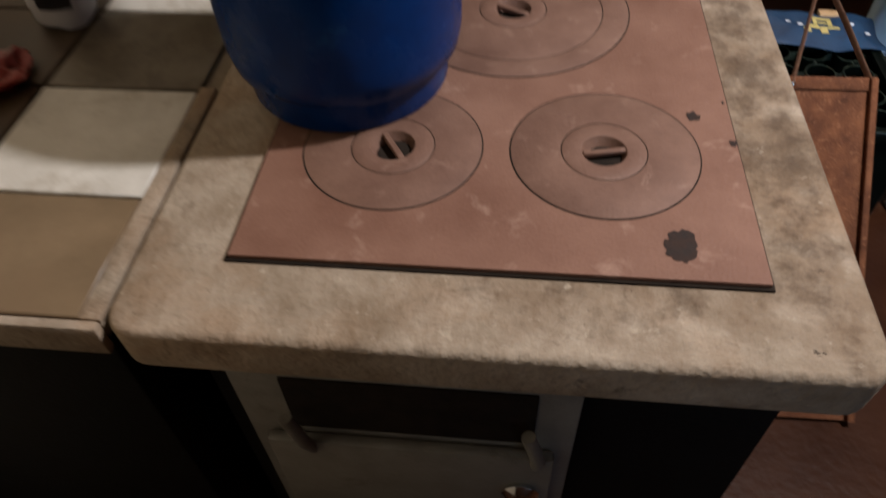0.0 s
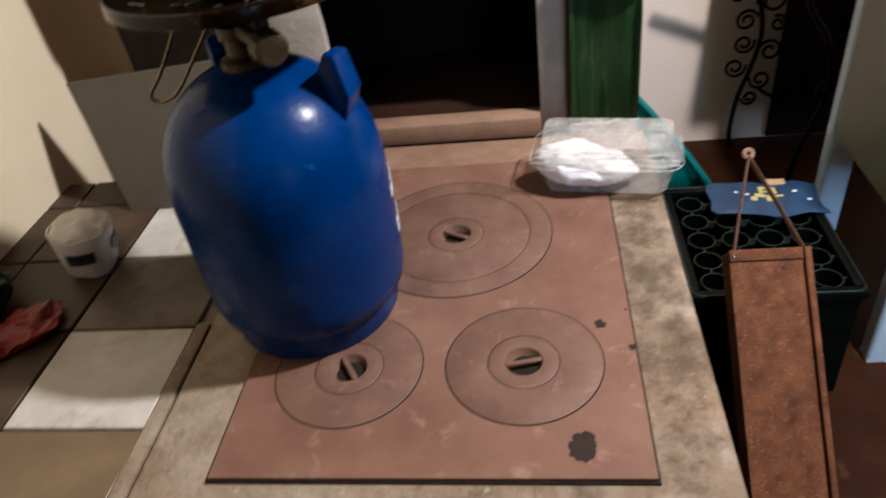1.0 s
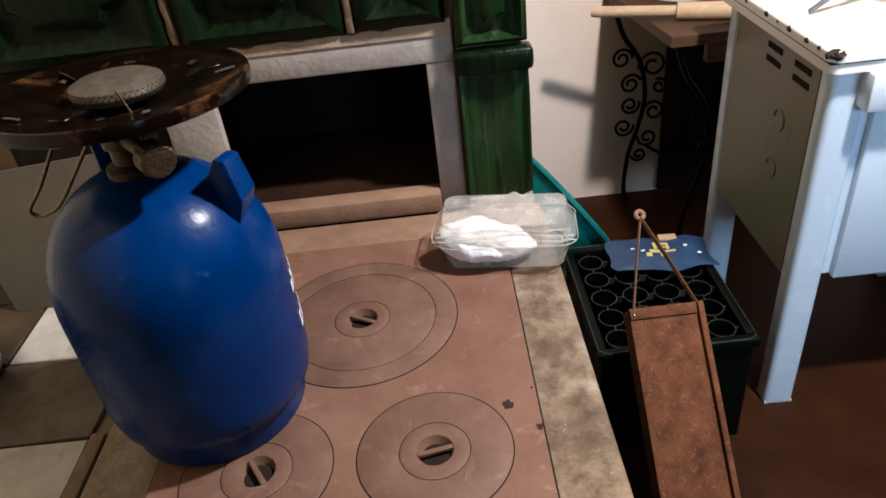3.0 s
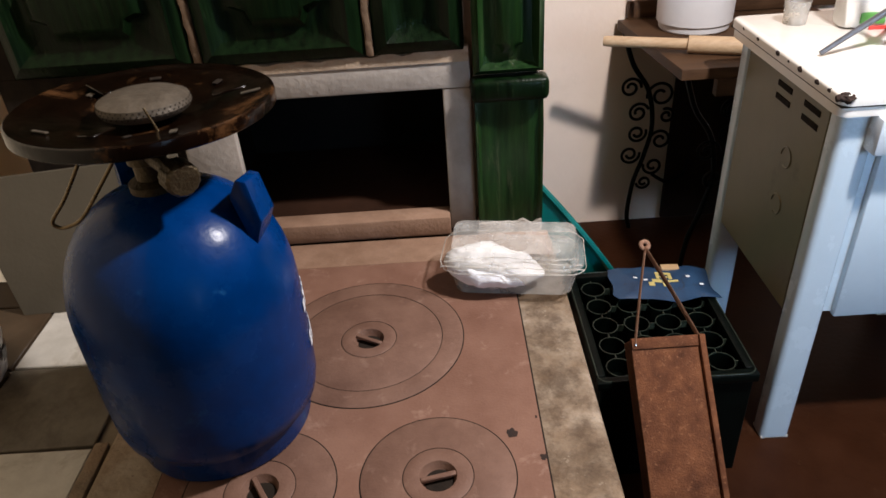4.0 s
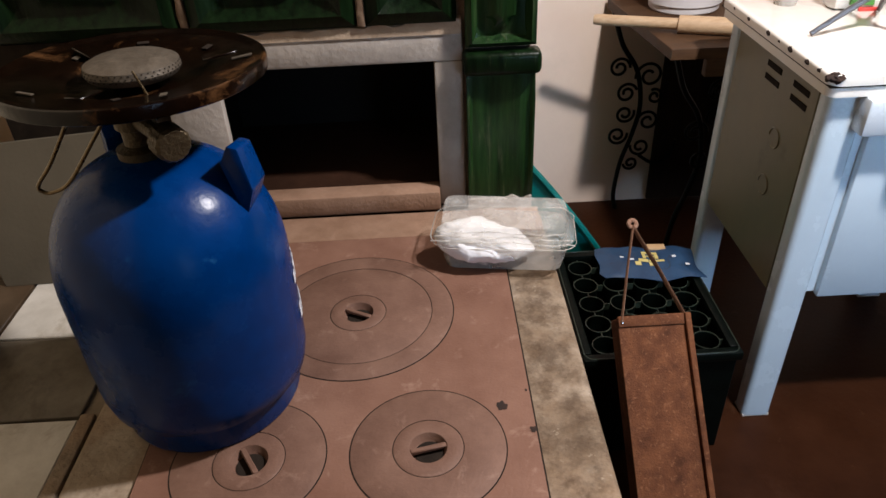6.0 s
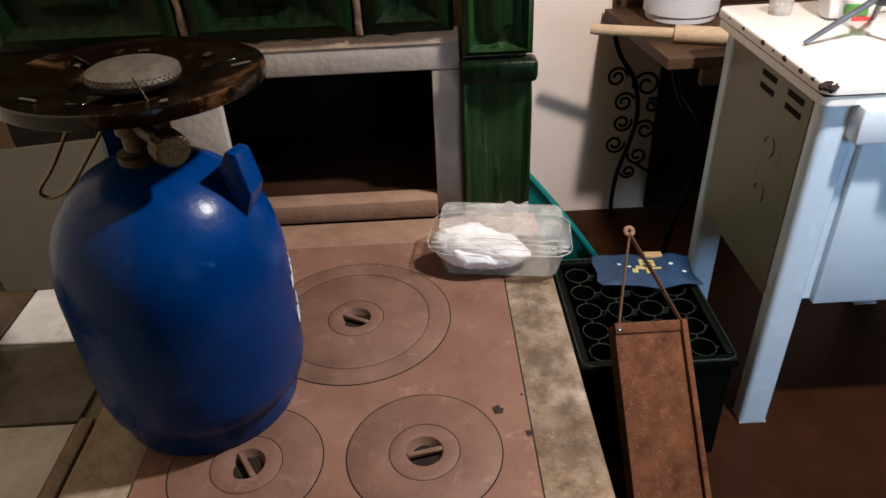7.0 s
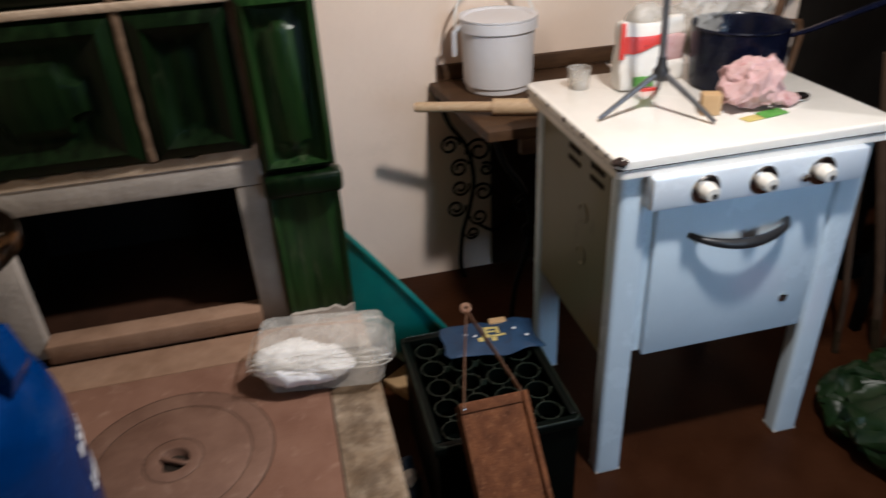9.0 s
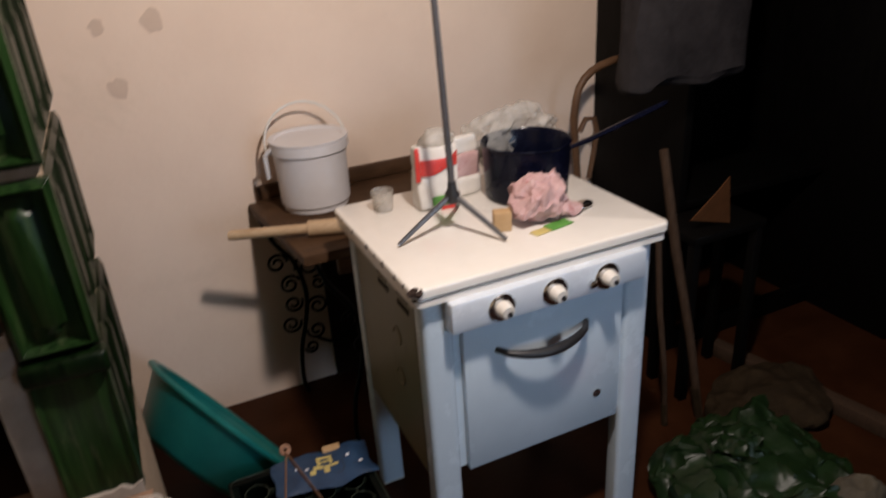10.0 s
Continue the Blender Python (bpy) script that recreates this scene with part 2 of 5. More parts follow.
M_YELLOW = shade("yellow_print", (0.52, 0.42, 0.13), (0.6, 0.49, 0.19), 20, 0.5)
M_BLUEBAG = shade("blue_printed_packet", (0.008, 0.03, 0.075), (0.02, 0.058, 0.125), 20, 0.5, stain=(0.02, 0.03, 0.06), stain_scale=30, stain_from=0.6, stain_to=0.65)
M_CARD = shade("brown_card", (0.4, 0.25, 0.12), (0.5, 0.33, 0.17), 20, 0.8)
# Coat, wood, sticks and sack carry the corner's shade in their base colours.
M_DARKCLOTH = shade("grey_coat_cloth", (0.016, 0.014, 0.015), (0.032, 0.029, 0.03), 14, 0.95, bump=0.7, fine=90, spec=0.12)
M_DARKWOOD = shade("wood_dark_for_shade", (0.0008, 0.0006, 0.0005), (0.0016, 0.0012, 0.001), 12, 0.6, stretch=(6, 6, 1), spec=0.12)
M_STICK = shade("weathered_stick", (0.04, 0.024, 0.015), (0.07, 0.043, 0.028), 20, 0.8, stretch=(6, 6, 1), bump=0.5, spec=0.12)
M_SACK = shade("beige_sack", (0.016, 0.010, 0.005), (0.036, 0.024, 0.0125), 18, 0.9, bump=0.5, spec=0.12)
M_BAGDULL = shade("dull_paper", (0.06, 0.05, 0.034), (0.10, 0.085, 0.06), 18, 0.9, bump=0.4)
M_GREENBAG = shade("green_film", (0.004, 0.013, 0.004), (0.012, 0.032, 0.009), 14, 0.38, bump=0.3, fine=40, bump_d=0.008, spec=0.35)
M_REDBAG = shade("red_film", (0.5, 0.03, 0.015), (0.62, 0.06, 0.03), 14, 0.3, bump=0.5, fine=40, bump_d=0.01)
M_BOARD = shade("grey_hardboard", (0.078, 0.066, 0.046), (0.105, 0.09, 0.065), 6, 0.7, bump=0.1)
M_PIPE = shade("brown_hose", (0.10, 0.05, 0.025), (0.15, 0.08, 0.04), 20, 0.5)
M_TRIPOD = shade("grey_tripod_metal", (0.09, 0.09, 0.095), (0.14, 0.14, 0.15), 30, 0.4, metal=0.5)
M_WHITEPRINT = shade("white_print", (0.7, 0.72, 0.76), (0.78, 0.8, 0.84), 30, 0.5)


def clear_film(name, tint, rough, wrinkle, least=0.08, most=0.5):
    m = bpy.data.materials.new(name)
    m.use_nodes = True
    nd, lk = m.node_tree.nodes, m.node_tree.links
    b = nd["Principled BSDF"]
    t = nd.new("ShaderNodeBsdfTransparent")
    t.inputs[0].default_value = (*tint, 1)
    mix = nd.new("ShaderNodeMixShader")
    tc = nd.new("ShaderNodeTexCoord")
    n = nd.new("ShaderNodeTexNoise")
    n.inputs["Scale"].default_value, n.inputs["Detail"].default_value = 28, 6
    lk.new(tc.outputs["Object"], n.inputs["Vector"])
    r = nd.new("ShaderNodeMapRange")
    r.inputs["To Min"].default_value, r.inputs["To Max"].default_value = least, most
    lk.new(n.outputs["Fac"], r.inputs["Value"])
    lk.new(r.outputs[0], mix.inputs[0])
    b.inputs["Base Color"].default_value, b.inputs["Roughness"].default_value = (0.85, 0.83, 0.78, 1), rough
    bp = nd.new("ShaderNodeBump")
    bp.inputs["Strength"].default_value, bp.inputs["Distance"].default_value = wrinkle, 0.01
    lk.new(n.outputs["Fac"], bp.inputs["Height"])
    lk.new(bp.outputs[0], b.inputs["Normal"])
    lk.new(t.outputs[0], mix.inputs[1])
    lk.new(b.outputs[0], mix.inputs[2])
    lk.new(mix.outputs[0], nd["Material Output"].inputs[0])
    return m


M_CLEAR = clear_film("clear_plastic", (0.80, 0.77, 0.73), 0.1, 1.0)
M_CLEARLID = clear_film("clear_lid_plastic", (0.94, 0.93, 0.91), 0.08, 1.0, 0.05, 0.5)
M_CLEARBAG = clear_film("clear_bag_film", (0.78, 0.76, 0.72), 0.25, 1.0)

# ---- mesh helpers ----
def thing(name, place, label, category, group="", kind=""):
    ob = new(name)
    ob.empty_display_size = 0.05
    ob.matrix_world = place if isinstance(place, Matrix) else pose(*place)
    return tagged(ob, label, category, group, kind)


def part(name, bm, material, parent=None, label="", smooth=True, kind=""):
    me = bpy.data.meshes.new(name)
    bm.normal_update()
    bm.to_mesh(me)
    bm.free()
    if smooth:
        for p in me.polygons:
            p.use_smooth = True
        me.set_sharp_from_angle(angle=radians(38))
    me.materials.append(material)
    ob = new(name, me)
    ob.parent = parent
    if label or kind:
        tagged(ob, label, kind=kind)
    return ob


def structure(name, bm, material, label, category, smooth=False):
    return tagged(part(name, bm, material, smooth=smooth), label, category, kind="structure")


def box(x0, x1, y0, y1, z0, z1, bevel=0.0, segs=2, bm=None, only=None):
    own = bmesh.new()
    bmesh.ops.create_cube(own, size=1, matrix=Matrix.Translation(((x0 + x1) / 2, (y0 + y1) / 2, (z0 + z1) / 2)) @ Matrix.Diagonal((x1 - x0, y1 - y0, z1 - z0, 1)))
    if bevel:
        edges = [e for e in own.edges if only is None or only(e)]
        bmesh.ops.bevel(own, geom=edges, offset=bevel, segments=segs, affect="EDGES", profile=0.5)
    return join(bm, own)


def join(bm, own, m=None):
    if m is not None:
        bmesh.ops.transform(own, matrix=m, verts=own.verts)
    if bm is None:
        return own
    tmp = bpy.data.meshes.new("tmp")
    own.to_mesh(tmp)
    own.free()
    bm.from_mesh(tmp)
    bpy.data.meshes.remove(tmp)
    return bm


def lathe(profile, segs=48, bm=None, m=None, wobble=0.0):
    own = bmesh.new()
    rings = []
    for r, z in profile:
        if r < 1e-5:
            rings.append([own.verts.new((0, 0, z))])
        else:
            rings.append([own.verts.new((r * math.cos(a) * (1 + wobble * math.sin(3 * a + z * 30)), r * math.sin(a), z)) for a in [2 * math.pi * i / segs for i in range(segs)]])
    for a, b in zip(rings, rings[1:]):
        for i in range(segs):
            j = (i + 1) % segs
            if len(a) == 1 and len(b) == 1:
                continue
            if len(a) == 1:
                own.faces.new((a[0], b[i], b[j]))
            elif len(b) == 1:
                own.faces.new((a[j], a[i], b[0]))
            else:
                own.faces.new((a[i], a[j], b[j], b[i]))
    bmesh.ops.recalc_face_normals(own, faces=own.faces)
    return join(bm, own, m)


def tube(points, r, segs=10, bm=None, cap=True, flat=1.0):
    own = bmesh.new()
    pts = [Vector(p) for p in points]
    rings, up = [], None
    for i, p in enumerate(pts):
        d = (pts[min(i + 1, len(pts) - 1)] - pts[max(i - 1, 0)]).normalized()
        if up is None:
            up = Vector((0, 0, 1)) if abs(d.z) < 0.9 else Vector((1, 0, 0))
        side = d.cross(up).normalized()
        up = side.cross(d).normalized()
        rr = r[i] if isinstance(r, (list, tuple)) else r
        rings.append([own.verts.new(p + side * rr * math.cos(a) + up * rr * flat * math.sin(a)) for a in [2 * math.pi * k / segs for k in range(segs)]])
    for a, b in zip(rings, rings[1:]):
        for k in range(segs):
            own.faces.new((a[k], a[(k + 1) % segs], b[(k + 1) % segs], b[k]))
    if cap:
        own.faces.new(rings[0][::-1])
        own.faces.new(rings[-1])
    bmesh.ops.recalc_face_normals(own, faces=own.faces)
    return join(bm, own)


def smooth_path(ctrl, per=6):
    """Points along a smooth curve through the given ones."""
    lv, out = [Vector(p) for p in ctrl], []
    for k in range(len(lv) - 1):
        p0, p1, p2, p3 = lv[max(k - 1, 0)], lv[k], lv[k + 1], lv[min(k + 2, len(lv) - 1)]
        for i in range(per):
            u = i / per
            out.append(0.5 * (2 * p1 + (p2 - p0) * u + (2 * p0 - 5 * p1 + 4 * p2 - p3) * u * u + (3 * p1 - p0 - 3 * p2 + p3) * u ** 3))
    return out + [lv[-1]]


def crumple(bm, amount, scale, seed=0.0, keep_z=None):
    for v in bm.verts:
        n = noise.noise_vector(v.co * scale + Vector((seed, seed * 1.7, seed * 0.3)))
        n += 0.5 * noise.noise_vector(v.co * scale * 2.3 + Vector((seed * 2, 1, 3)))
        v.co += n * amount
        if keep_z is not None and v.co.z < keep_z:
            v.co.z = keep_z
    return bm


def blob(rx, ry, rz, subdiv=4, m=None):
    own = bmesh.new()
    bmesh.ops.create_icosphere(own, subdivisions=subdiv, radius=1)
    bmesh.ops.transform(own, matrix=Matrix.Diagonal((rx, ry, rz, 1)), verts=own.verts)
    return join(None, own, m)


def slab_outline(points, z0, z1, bevel=0.0, segs=3):
    own = bmesh.new()
    f = own.faces.new([own.verts.new((x, y, z0)) for x, y in points])
    ext = bmesh.ops.extrude_face_region(own, geom=[f])
    bmesh.ops.translate(own, verts=[v for v in ext["geom"] if isinstance(v, bmesh.types.BMVert)], vec=(0, 0, z1 - z0))
    bmesh.ops.recalc_face_normals(own, faces=own.faces)
    if bevel:
        top = [e for e in own.edges if all(abs(v.co.z - z1) < 1e-6 for v in e.verts)]
        bmesh.ops.bevel(own, geom=top, offset=bevel, segments=segs, affect="EDGES", profile=0.5)
    return own


def holed(outer, holes, z0, z1):
    """A flat slab between two heights with holes through it."""
    own = bmesh.new()
    edges = []
    for ring_pts in [outer] + holes:
        vs = [own.verts.new((x, y, z1)) for x, y in ring_pts]
        edges += [own.edges.new((vs[i], vs[(i + 1) % len(vs)])) for i in range(len(vs))]
    bmesh.ops.triangle_fill(own, use_beauty=True, edges=edges)
    g = bmesh.ops.extrude_face_region(own, geom=own.faces[:])
    bmesh.ops.translate(own, verts=[v for v in g["geom"] if isinstance(v, bmesh.types.BMVert)], vec=(0, 0, z0 - z1))
    bmesh.ops.recalc_face_normals(own, faces=own.faces)
    return own


def circle(cx, cy, r, n=40):
    return [(cx + r * math.cos(2 * math.pi * k / n), cy + r * math.sin(2 * math.pi * k / n)) for k in range(n)]


def rounded(x0, x1, y0, y1, r, n=6):
    out = []
    for cx, cy, a0 in ((x1 - r, y1 - r, 0), (x0 + r, y1 - r, 90), (x0 + r, y0 + r, 180), (x1 - r, y0 + r, 270)):
        for i in range(n + 1):
            a = radians(a0 + 90 * i / n)
            out.append((cx + r * math.cos(a), cy + r * math.sin(a)))
    return out


# ---- the room ----
WALL_Y = 1.83
structure("floor", box(-0.7, 3.6, -2.3, 2.0, -0.1, 0.0), M_FLOOR, "brown painted floor, worn and stained", "floor")
structure("wall_north", box(-0.7, 3.6, WALL_Y, WALL_Y + 0.2, 0.0, 2.5), M_WALL, "cream limewashed plaster wall with grey scuffs", "wall")
structure("wall_west", box(-0.7, -0.5, -2.3, WALL_Y, 0.0, 2.5), M_WALL_W, "yellowed cream limewashed wall beside the stove", "wall")
# East and south walls are unseen, dark brown to limit bounce light.
structure("wall_east", box(3.0, 3.2, -2.3, WALL_Y, 0.0, 2.5), M_BROWNWALL, "unseen east wall, dark brown to cut bounce", "wall")
# Unseen south wall; its opening is added for the bluish fill.
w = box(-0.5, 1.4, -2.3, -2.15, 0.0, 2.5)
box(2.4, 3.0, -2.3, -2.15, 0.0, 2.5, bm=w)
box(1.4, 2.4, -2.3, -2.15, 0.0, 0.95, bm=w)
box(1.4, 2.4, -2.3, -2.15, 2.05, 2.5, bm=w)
structure("wall_south", w, M_BROWNWALL, "unseen dark brown wall with an added window opening", "wall")
structure("ceiling", box(-0.5, 3.0, -2.15, WALL_Y, 2.5, 2.6), M_CEIL, "unseen ceiling, coloured dark to cut bounce", "ceiling")

# ---- masonry cooking stove ----
def cooking_stove():
    s = thing("cooking_stove", (0, 0, 0), "low masonry cooking stove with rusty iron hotplate and concrete rim", "stove")
    b = box(-0.05, 0.49, -0.03, 0.62, 0.0, 0.652, 0.004)
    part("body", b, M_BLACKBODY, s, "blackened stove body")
    # the concrete rim round the hotplate, in four joined runs
    Z = 0.694
    outer = rounded(-0.085, 0.522, -0.08, 0.668, 0.028)
    rim = holed(outer, [[(0.004, 0.004), (0.44, 0.004), (0.44, 0.581), (0.004, 0.581)]], 0.645, Z)
    for v in rim.verts:
        if v.co.x < -0.05 or v.co.x > 0.46 or v.co.y < -0.03:
            v.co += Vector((noise.noise(v.co * 14) * 0.003, noise.noise(v.co * 11 + Vector((5, 0, 0))) * 0.003, 0))
    lip = [e for e in rim.edges if all(abs(v.co.z - Z) < 1e-4 and (v.co.x < -0.05 or v.co.x > 0.46 or v.co.y < -0.03 or v.co.y > 0.62) for v in e.verts) and len(e.link_faces) == 2 and abs(e.link_faces[0].normal.dot(e.link_faces[1].normal)) < 0.5]
    bmesh.ops.bevel(rim, geom=lip, offset=0.008, segments=3, affect="EDGES", profile=0.5)
    part("concrete_rim", rim, M_CONCRETE, s, "stained and soot-marked concrete rim")
    part("rear_bed", box(-0.08, 0.518, 0.592, 0.667, 0.690, 0.6965, 0.002), M_REAR, s, "baked brown mortar behind the plate")
    # hotplate with a proud iron sheet and round ring joints
    lids = ((0.120, 0.146), (0.320, 0.150), (0.226, 0.396))
    hot = holed([(0, 0), (0.444, 0), (0.444, 0.585), (0, 0.585)], [circle(x, y, 0.026) for x, y in lids], 0.6955, 0.7005)
    hp = part("hotplate", hot, M_IRON, s, "reddish rusty cast-iron hotplate", smooth=False)
    part("joint", holed([(-0.003, -0.003), (0.4465, -0.003), (0.4465, 0.588), (-0.003, 0.588)], [[(0.003, 0.003), (0.441, 0.003), (0.441, 0.582), (0.003, 0.582)]], 0.6935, 0.6965), M_GAP, s, "sooty joint round the plate")
    def ring(cx, cy, radii, slot):
        r_out = radii[0]
        part("ring_joint", lathe([(0.030, 0.7003), (r_out + 0.0009, 0.7003), (r_out + 0.0009, 0.7008), (0.030, 0.7008), (0.030, 0.7003)], 72, m=Matrix.Translation((cx, cy, 0))), M_GAP, hp)
        edges = list(radii) + [0.0]
        for ro, ri in zip(edges, edges[1:]):
            g = 0.0006
            if ri > 0:
                part("stove_ring", lathe([(ri + g, 0.7006), (ri + g, 0.7013), (ro - g - 0.0008, 0.7015), (ro - g, 0.7011), (ro - g, 0.7006), (ri + g, 0.7006)], 64, m=Matrix.Translation((cx, cy, 0))), M_IRON_RING, hp, "concentric cast-iron ring")
            else:
                lid = part("ring_lid", lathe([(0, 0.688), (0.012, 0.689), (0.018, 0.6935), (0.0205, 0.7005), (0.0215, 0.7018), (0.024, 0.7022), (ro - 0.002, 0.7021), (ro - 0.0004, 0.7012), (ro - 0.0004, 0.7008), (0.028, 0.7008), (0.024, 0.692), (0.014, 0.686), (0, 0.686)], 48, m=Matrix.Translation((cx, cy, 0))), M_IRON_RING, hp, "small round lid with a lifting well")
                part("lifting_bar", box(-0.0205, 0.0205, -0.0032, 0.0032, 0.6965, 0.7021, 0.0012, 1), M_IRON_RING, lid).matrix_local = Matrix.Translation((cx, cy, 0)) @ pose(0, 0, 0, 0, 0, slot)
                # Near-black disc darkens the bottom of the lifting well.
                part("well_dark_fill", lathe([(0, 0.6893), (0.012, 0.6902), (0.0165, 0.6935), (0.0, 0.6936)], 24, m=Matrix.Translation((cx + 0.001, cy - 0.001, 0))), M_GAP, lid)
    ring(0.120, 0.146, (0.086, 0.040), -58)
    ring(0.320, 0.150, (0.088, 0.040), 12)
    ring(0.226, 0.396, (0.134, 0.104, 0.039), -28)
    # burnt spots and bolt holes
    def spot(x, y, r, seed):
        bm = bmesh.new()
        c = bm.verts.new((x, y, 0.7012))
        vs = []
        for k in range(40):
            a = 2 * math.pi * k / 40
            rr = r * (1 + 0.5 * noise.noise(Vector((math.cos(a) * 1.6, math.sin(a) * 1.6, seed))) + 0.35 * noise.noise(Vector((math.cos(a) * 4.2, math.sin(a) * 4.2, seed + 3))))
            vs.append(bm.verts.new((x + rr * math.cos(a) * 0.75, y + rr * math.sin(a), 0.7009)))
        for k in range(40):
            bm.faces.new((c, vs[k], vs[(k + 1) % 40]))
        part("burnt_spot", bm, M_RUSTSPOT, hp, "dark burnt-on spot")
    spot(0.378, 0.036, 0.018, 1.0)
    spot(0.408, 0.207, 0.008, 4.0)
    spot(0.441, 0.169, 0.005, 7.0)
    for bx, by, br in ((0.283, 0.222, 0.0045), (0.239, 0.142, 0.0022), (0.246, 0.136, 0.0015), (0.258, 0.128, 0.0018), (0.252, 0.141, 0.001), (0.44, 0.23, 0.002)):
        spot(bx, by, br, bx * 50)
    # grey enamelled front plate with its flap
    fp = box(-0.02, 0.31, -0.047, -0.032, 0.20, 0.606, 0.003)
    front = part("front_plate", fp, M_DOORGREY, s, "worn grey enamelled front plate")
    part("opening", box(0.03, 0.27, -0.0492, -0.047, 0.492, 0.585, 0.002), M_GAP, front, "near-black piece standing in for the firing slot")
    part("flap", box(0.0, 0.292, -0.062, -0.049, 0.24, 0.482, 0.004), M_DOORGREY, front, "worn enamel flap")
    for hx in (0.045, 0.275):
        part("hinge_pin", tube([(hx, -0.056, 0.46), (hx, -0.07, 0.50), (hx - 0.012, -0.066, 0.54)], 0.007), M_DOORGREY, front)
    part("latch", lathe([(0, 0), (0.016, 0), (0.02, 0.006), (0.012, 0.014), (0, 0.016)], 20, m=pose(0.262, -0.062, 0.41, 90)), M_CHROME, front, "small round latch")
    return s


cooking_stove()

# ---- tiled ledge beside the stove ----
def tiled_ledge():
    s = thing("tiled_ledge", (0, 0, 0), "low ledge covered with stained and browned square tiles", "ledge")
    # Ledge base is near-black: the shade below its edge is in the colour.
    part("base", box(-0.5, -0.09, -0.07, 0.62, 0.0, 0.668, 0.004), M_BLACKBODY, s, "ledge front with its shade put into the near-black colour")
    part("mortar_bed", box(-0.499, -0.088, -0.068, 0.62, 0.668, 0.684, 0.002), M_GROUT, s)
    part("edge_strip", box(-0.5, -0.088, -0.078, -0.068, 0.655, 0.691, 0.003), M_CONCRETE, s, "worn edge strip")
    part("side_strip", box(-0.106, -0.088, -0.068, 0.24, 0.684, 0.692, 0.002), M_CONCRETE, s, "worn edge strip")
    ys = [(-0.066, 0.068), (0.072, 0.232), (0.236, 0.388), (0.392, 0.54), (0.544, 0.62)]
    xs = [(-0.499, -0.447), (-0.443, -0.288), (-0.284, -0.107)]
    k = 0
    for j, (y0, y1) in enumerate(ys):
        for x0, x1 in (xs if j else [(-0.499, -0.107)]):
            k += 1
            t = box(x0, x1, y0, y1, 0.683, 0.6905 + 0.0006 * math.sin(k * 2.3), 0.0015, 1)
            # Columns by the wall: brown surface, dish shadow included in the colour.
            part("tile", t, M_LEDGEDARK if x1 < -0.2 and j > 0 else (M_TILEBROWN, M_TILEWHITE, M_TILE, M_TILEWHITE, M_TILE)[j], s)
    return s


tiled_ledge()

# ---- green tiled heating stove ----
def tile_piece(w, h, depth=0.03, frame_w=0.042, raise_d=0.014):
    """A glazed tile that lies in the xz plane, facing -y, with a moulded frame and a raised field."""
    bm = bmesh.new()
    loops = [(0.0, 0.0), (0.0, depth * 0.5), (0.006, depth * 0.75), (frame_w * 0.5, depth), (frame_w * 0.8, depth * 0.55), (frame_w, depth * 0.35),
             (frame_w + 0.012, depth * 0.45), (frame_w + 0.022, depth * 0.4 + raise_d), (frame_w + 0.03, depth * 0.4 + raise_d * 1.15)]
    loops = [(i, d) for i, d in loops if i < min(w, h) * 0.46]
    rings = []
    for inset, d in loops:
        cut = min(0.036, inset * 0.9)
        x0, x1, z0, z1 = inset, w - inset, inset, h - inset
        c = min(cut, (x1 - x0) * 0.3, (z1 - z0) * 0.3) if inset > frame_w * 0.9 else 0.0006
        k = 0.72 * c if inset > frame_w * 0.9 else 0.3 * c
        pts = [(x0 + c, z0), (x1 - c, z0), (x1 - k, z0 + k), (x1, z0 + c), (x1, z1 - c), (x1 - k, z1 - k), (x1 - c, z1), (x0 + c, z1), (x0 + k, z1 - k), (x0, z1 - c), (x0, z0 + c), (x0 + k, z0 + k)]
        rings.append([bm.verts.new((x, -d, z)) for x, z in pts])
    for a, b in zip(rings, rings[1:]):
        for i in range(12):
            bm.faces.new((a[i], a[(i + 1) % 12], b[(i + 1) % 12], b[i]))
    bm.faces.new(rings[-1])
    bmesh.ops.recalc_face_normals(bm, faces=bm.faces)
    return bm


def fluted_piece(w, h, depth=0.022):
    """A narrow pilaster tile with shallow upright flutes, facing -y, and its right flank."""
    bm = bmesh.new()
    n, rows = 28, 6
    grid = []
    for r in range(rows + 1):
        z = h * r / rows
        row = []
        for i in range(n + 1):
            u = i / n
            d = depth * (0.80 + 0.10 * math.sin(u * math.pi * 3 + 0.6) + 0.04 * noise.noise(Vector((u * 14, z * 3, w))))
            if u < 0.07 or u > 0.93:
                d = depth * 1.1
            e = min(z, h - z)
            if e < 0.02:
                d = depth * 1.1 if e > 0.002 else depth * 0.7
            row.append(bm.verts.new((w * u, -d, z)))
        grid.append(row)
    for a, b in zip(grid, grid[1:]):
        for i in range(n):
            bm.faces.new((a[i], a[i + 1], b[i + 1], b[i]))
    rim = [e for e in bm.edges if e.is_boundary]
    ex = bmesh.ops.extrude_edge_only(bm, edges=rim)
    for v in ex["geom"]:
        if isinstance(v, bmesh.types.BMVert):
            v.co.y = 0
    bmesh.ops.recalc_face_normals(bm, faces=bm.faces)
    return bm


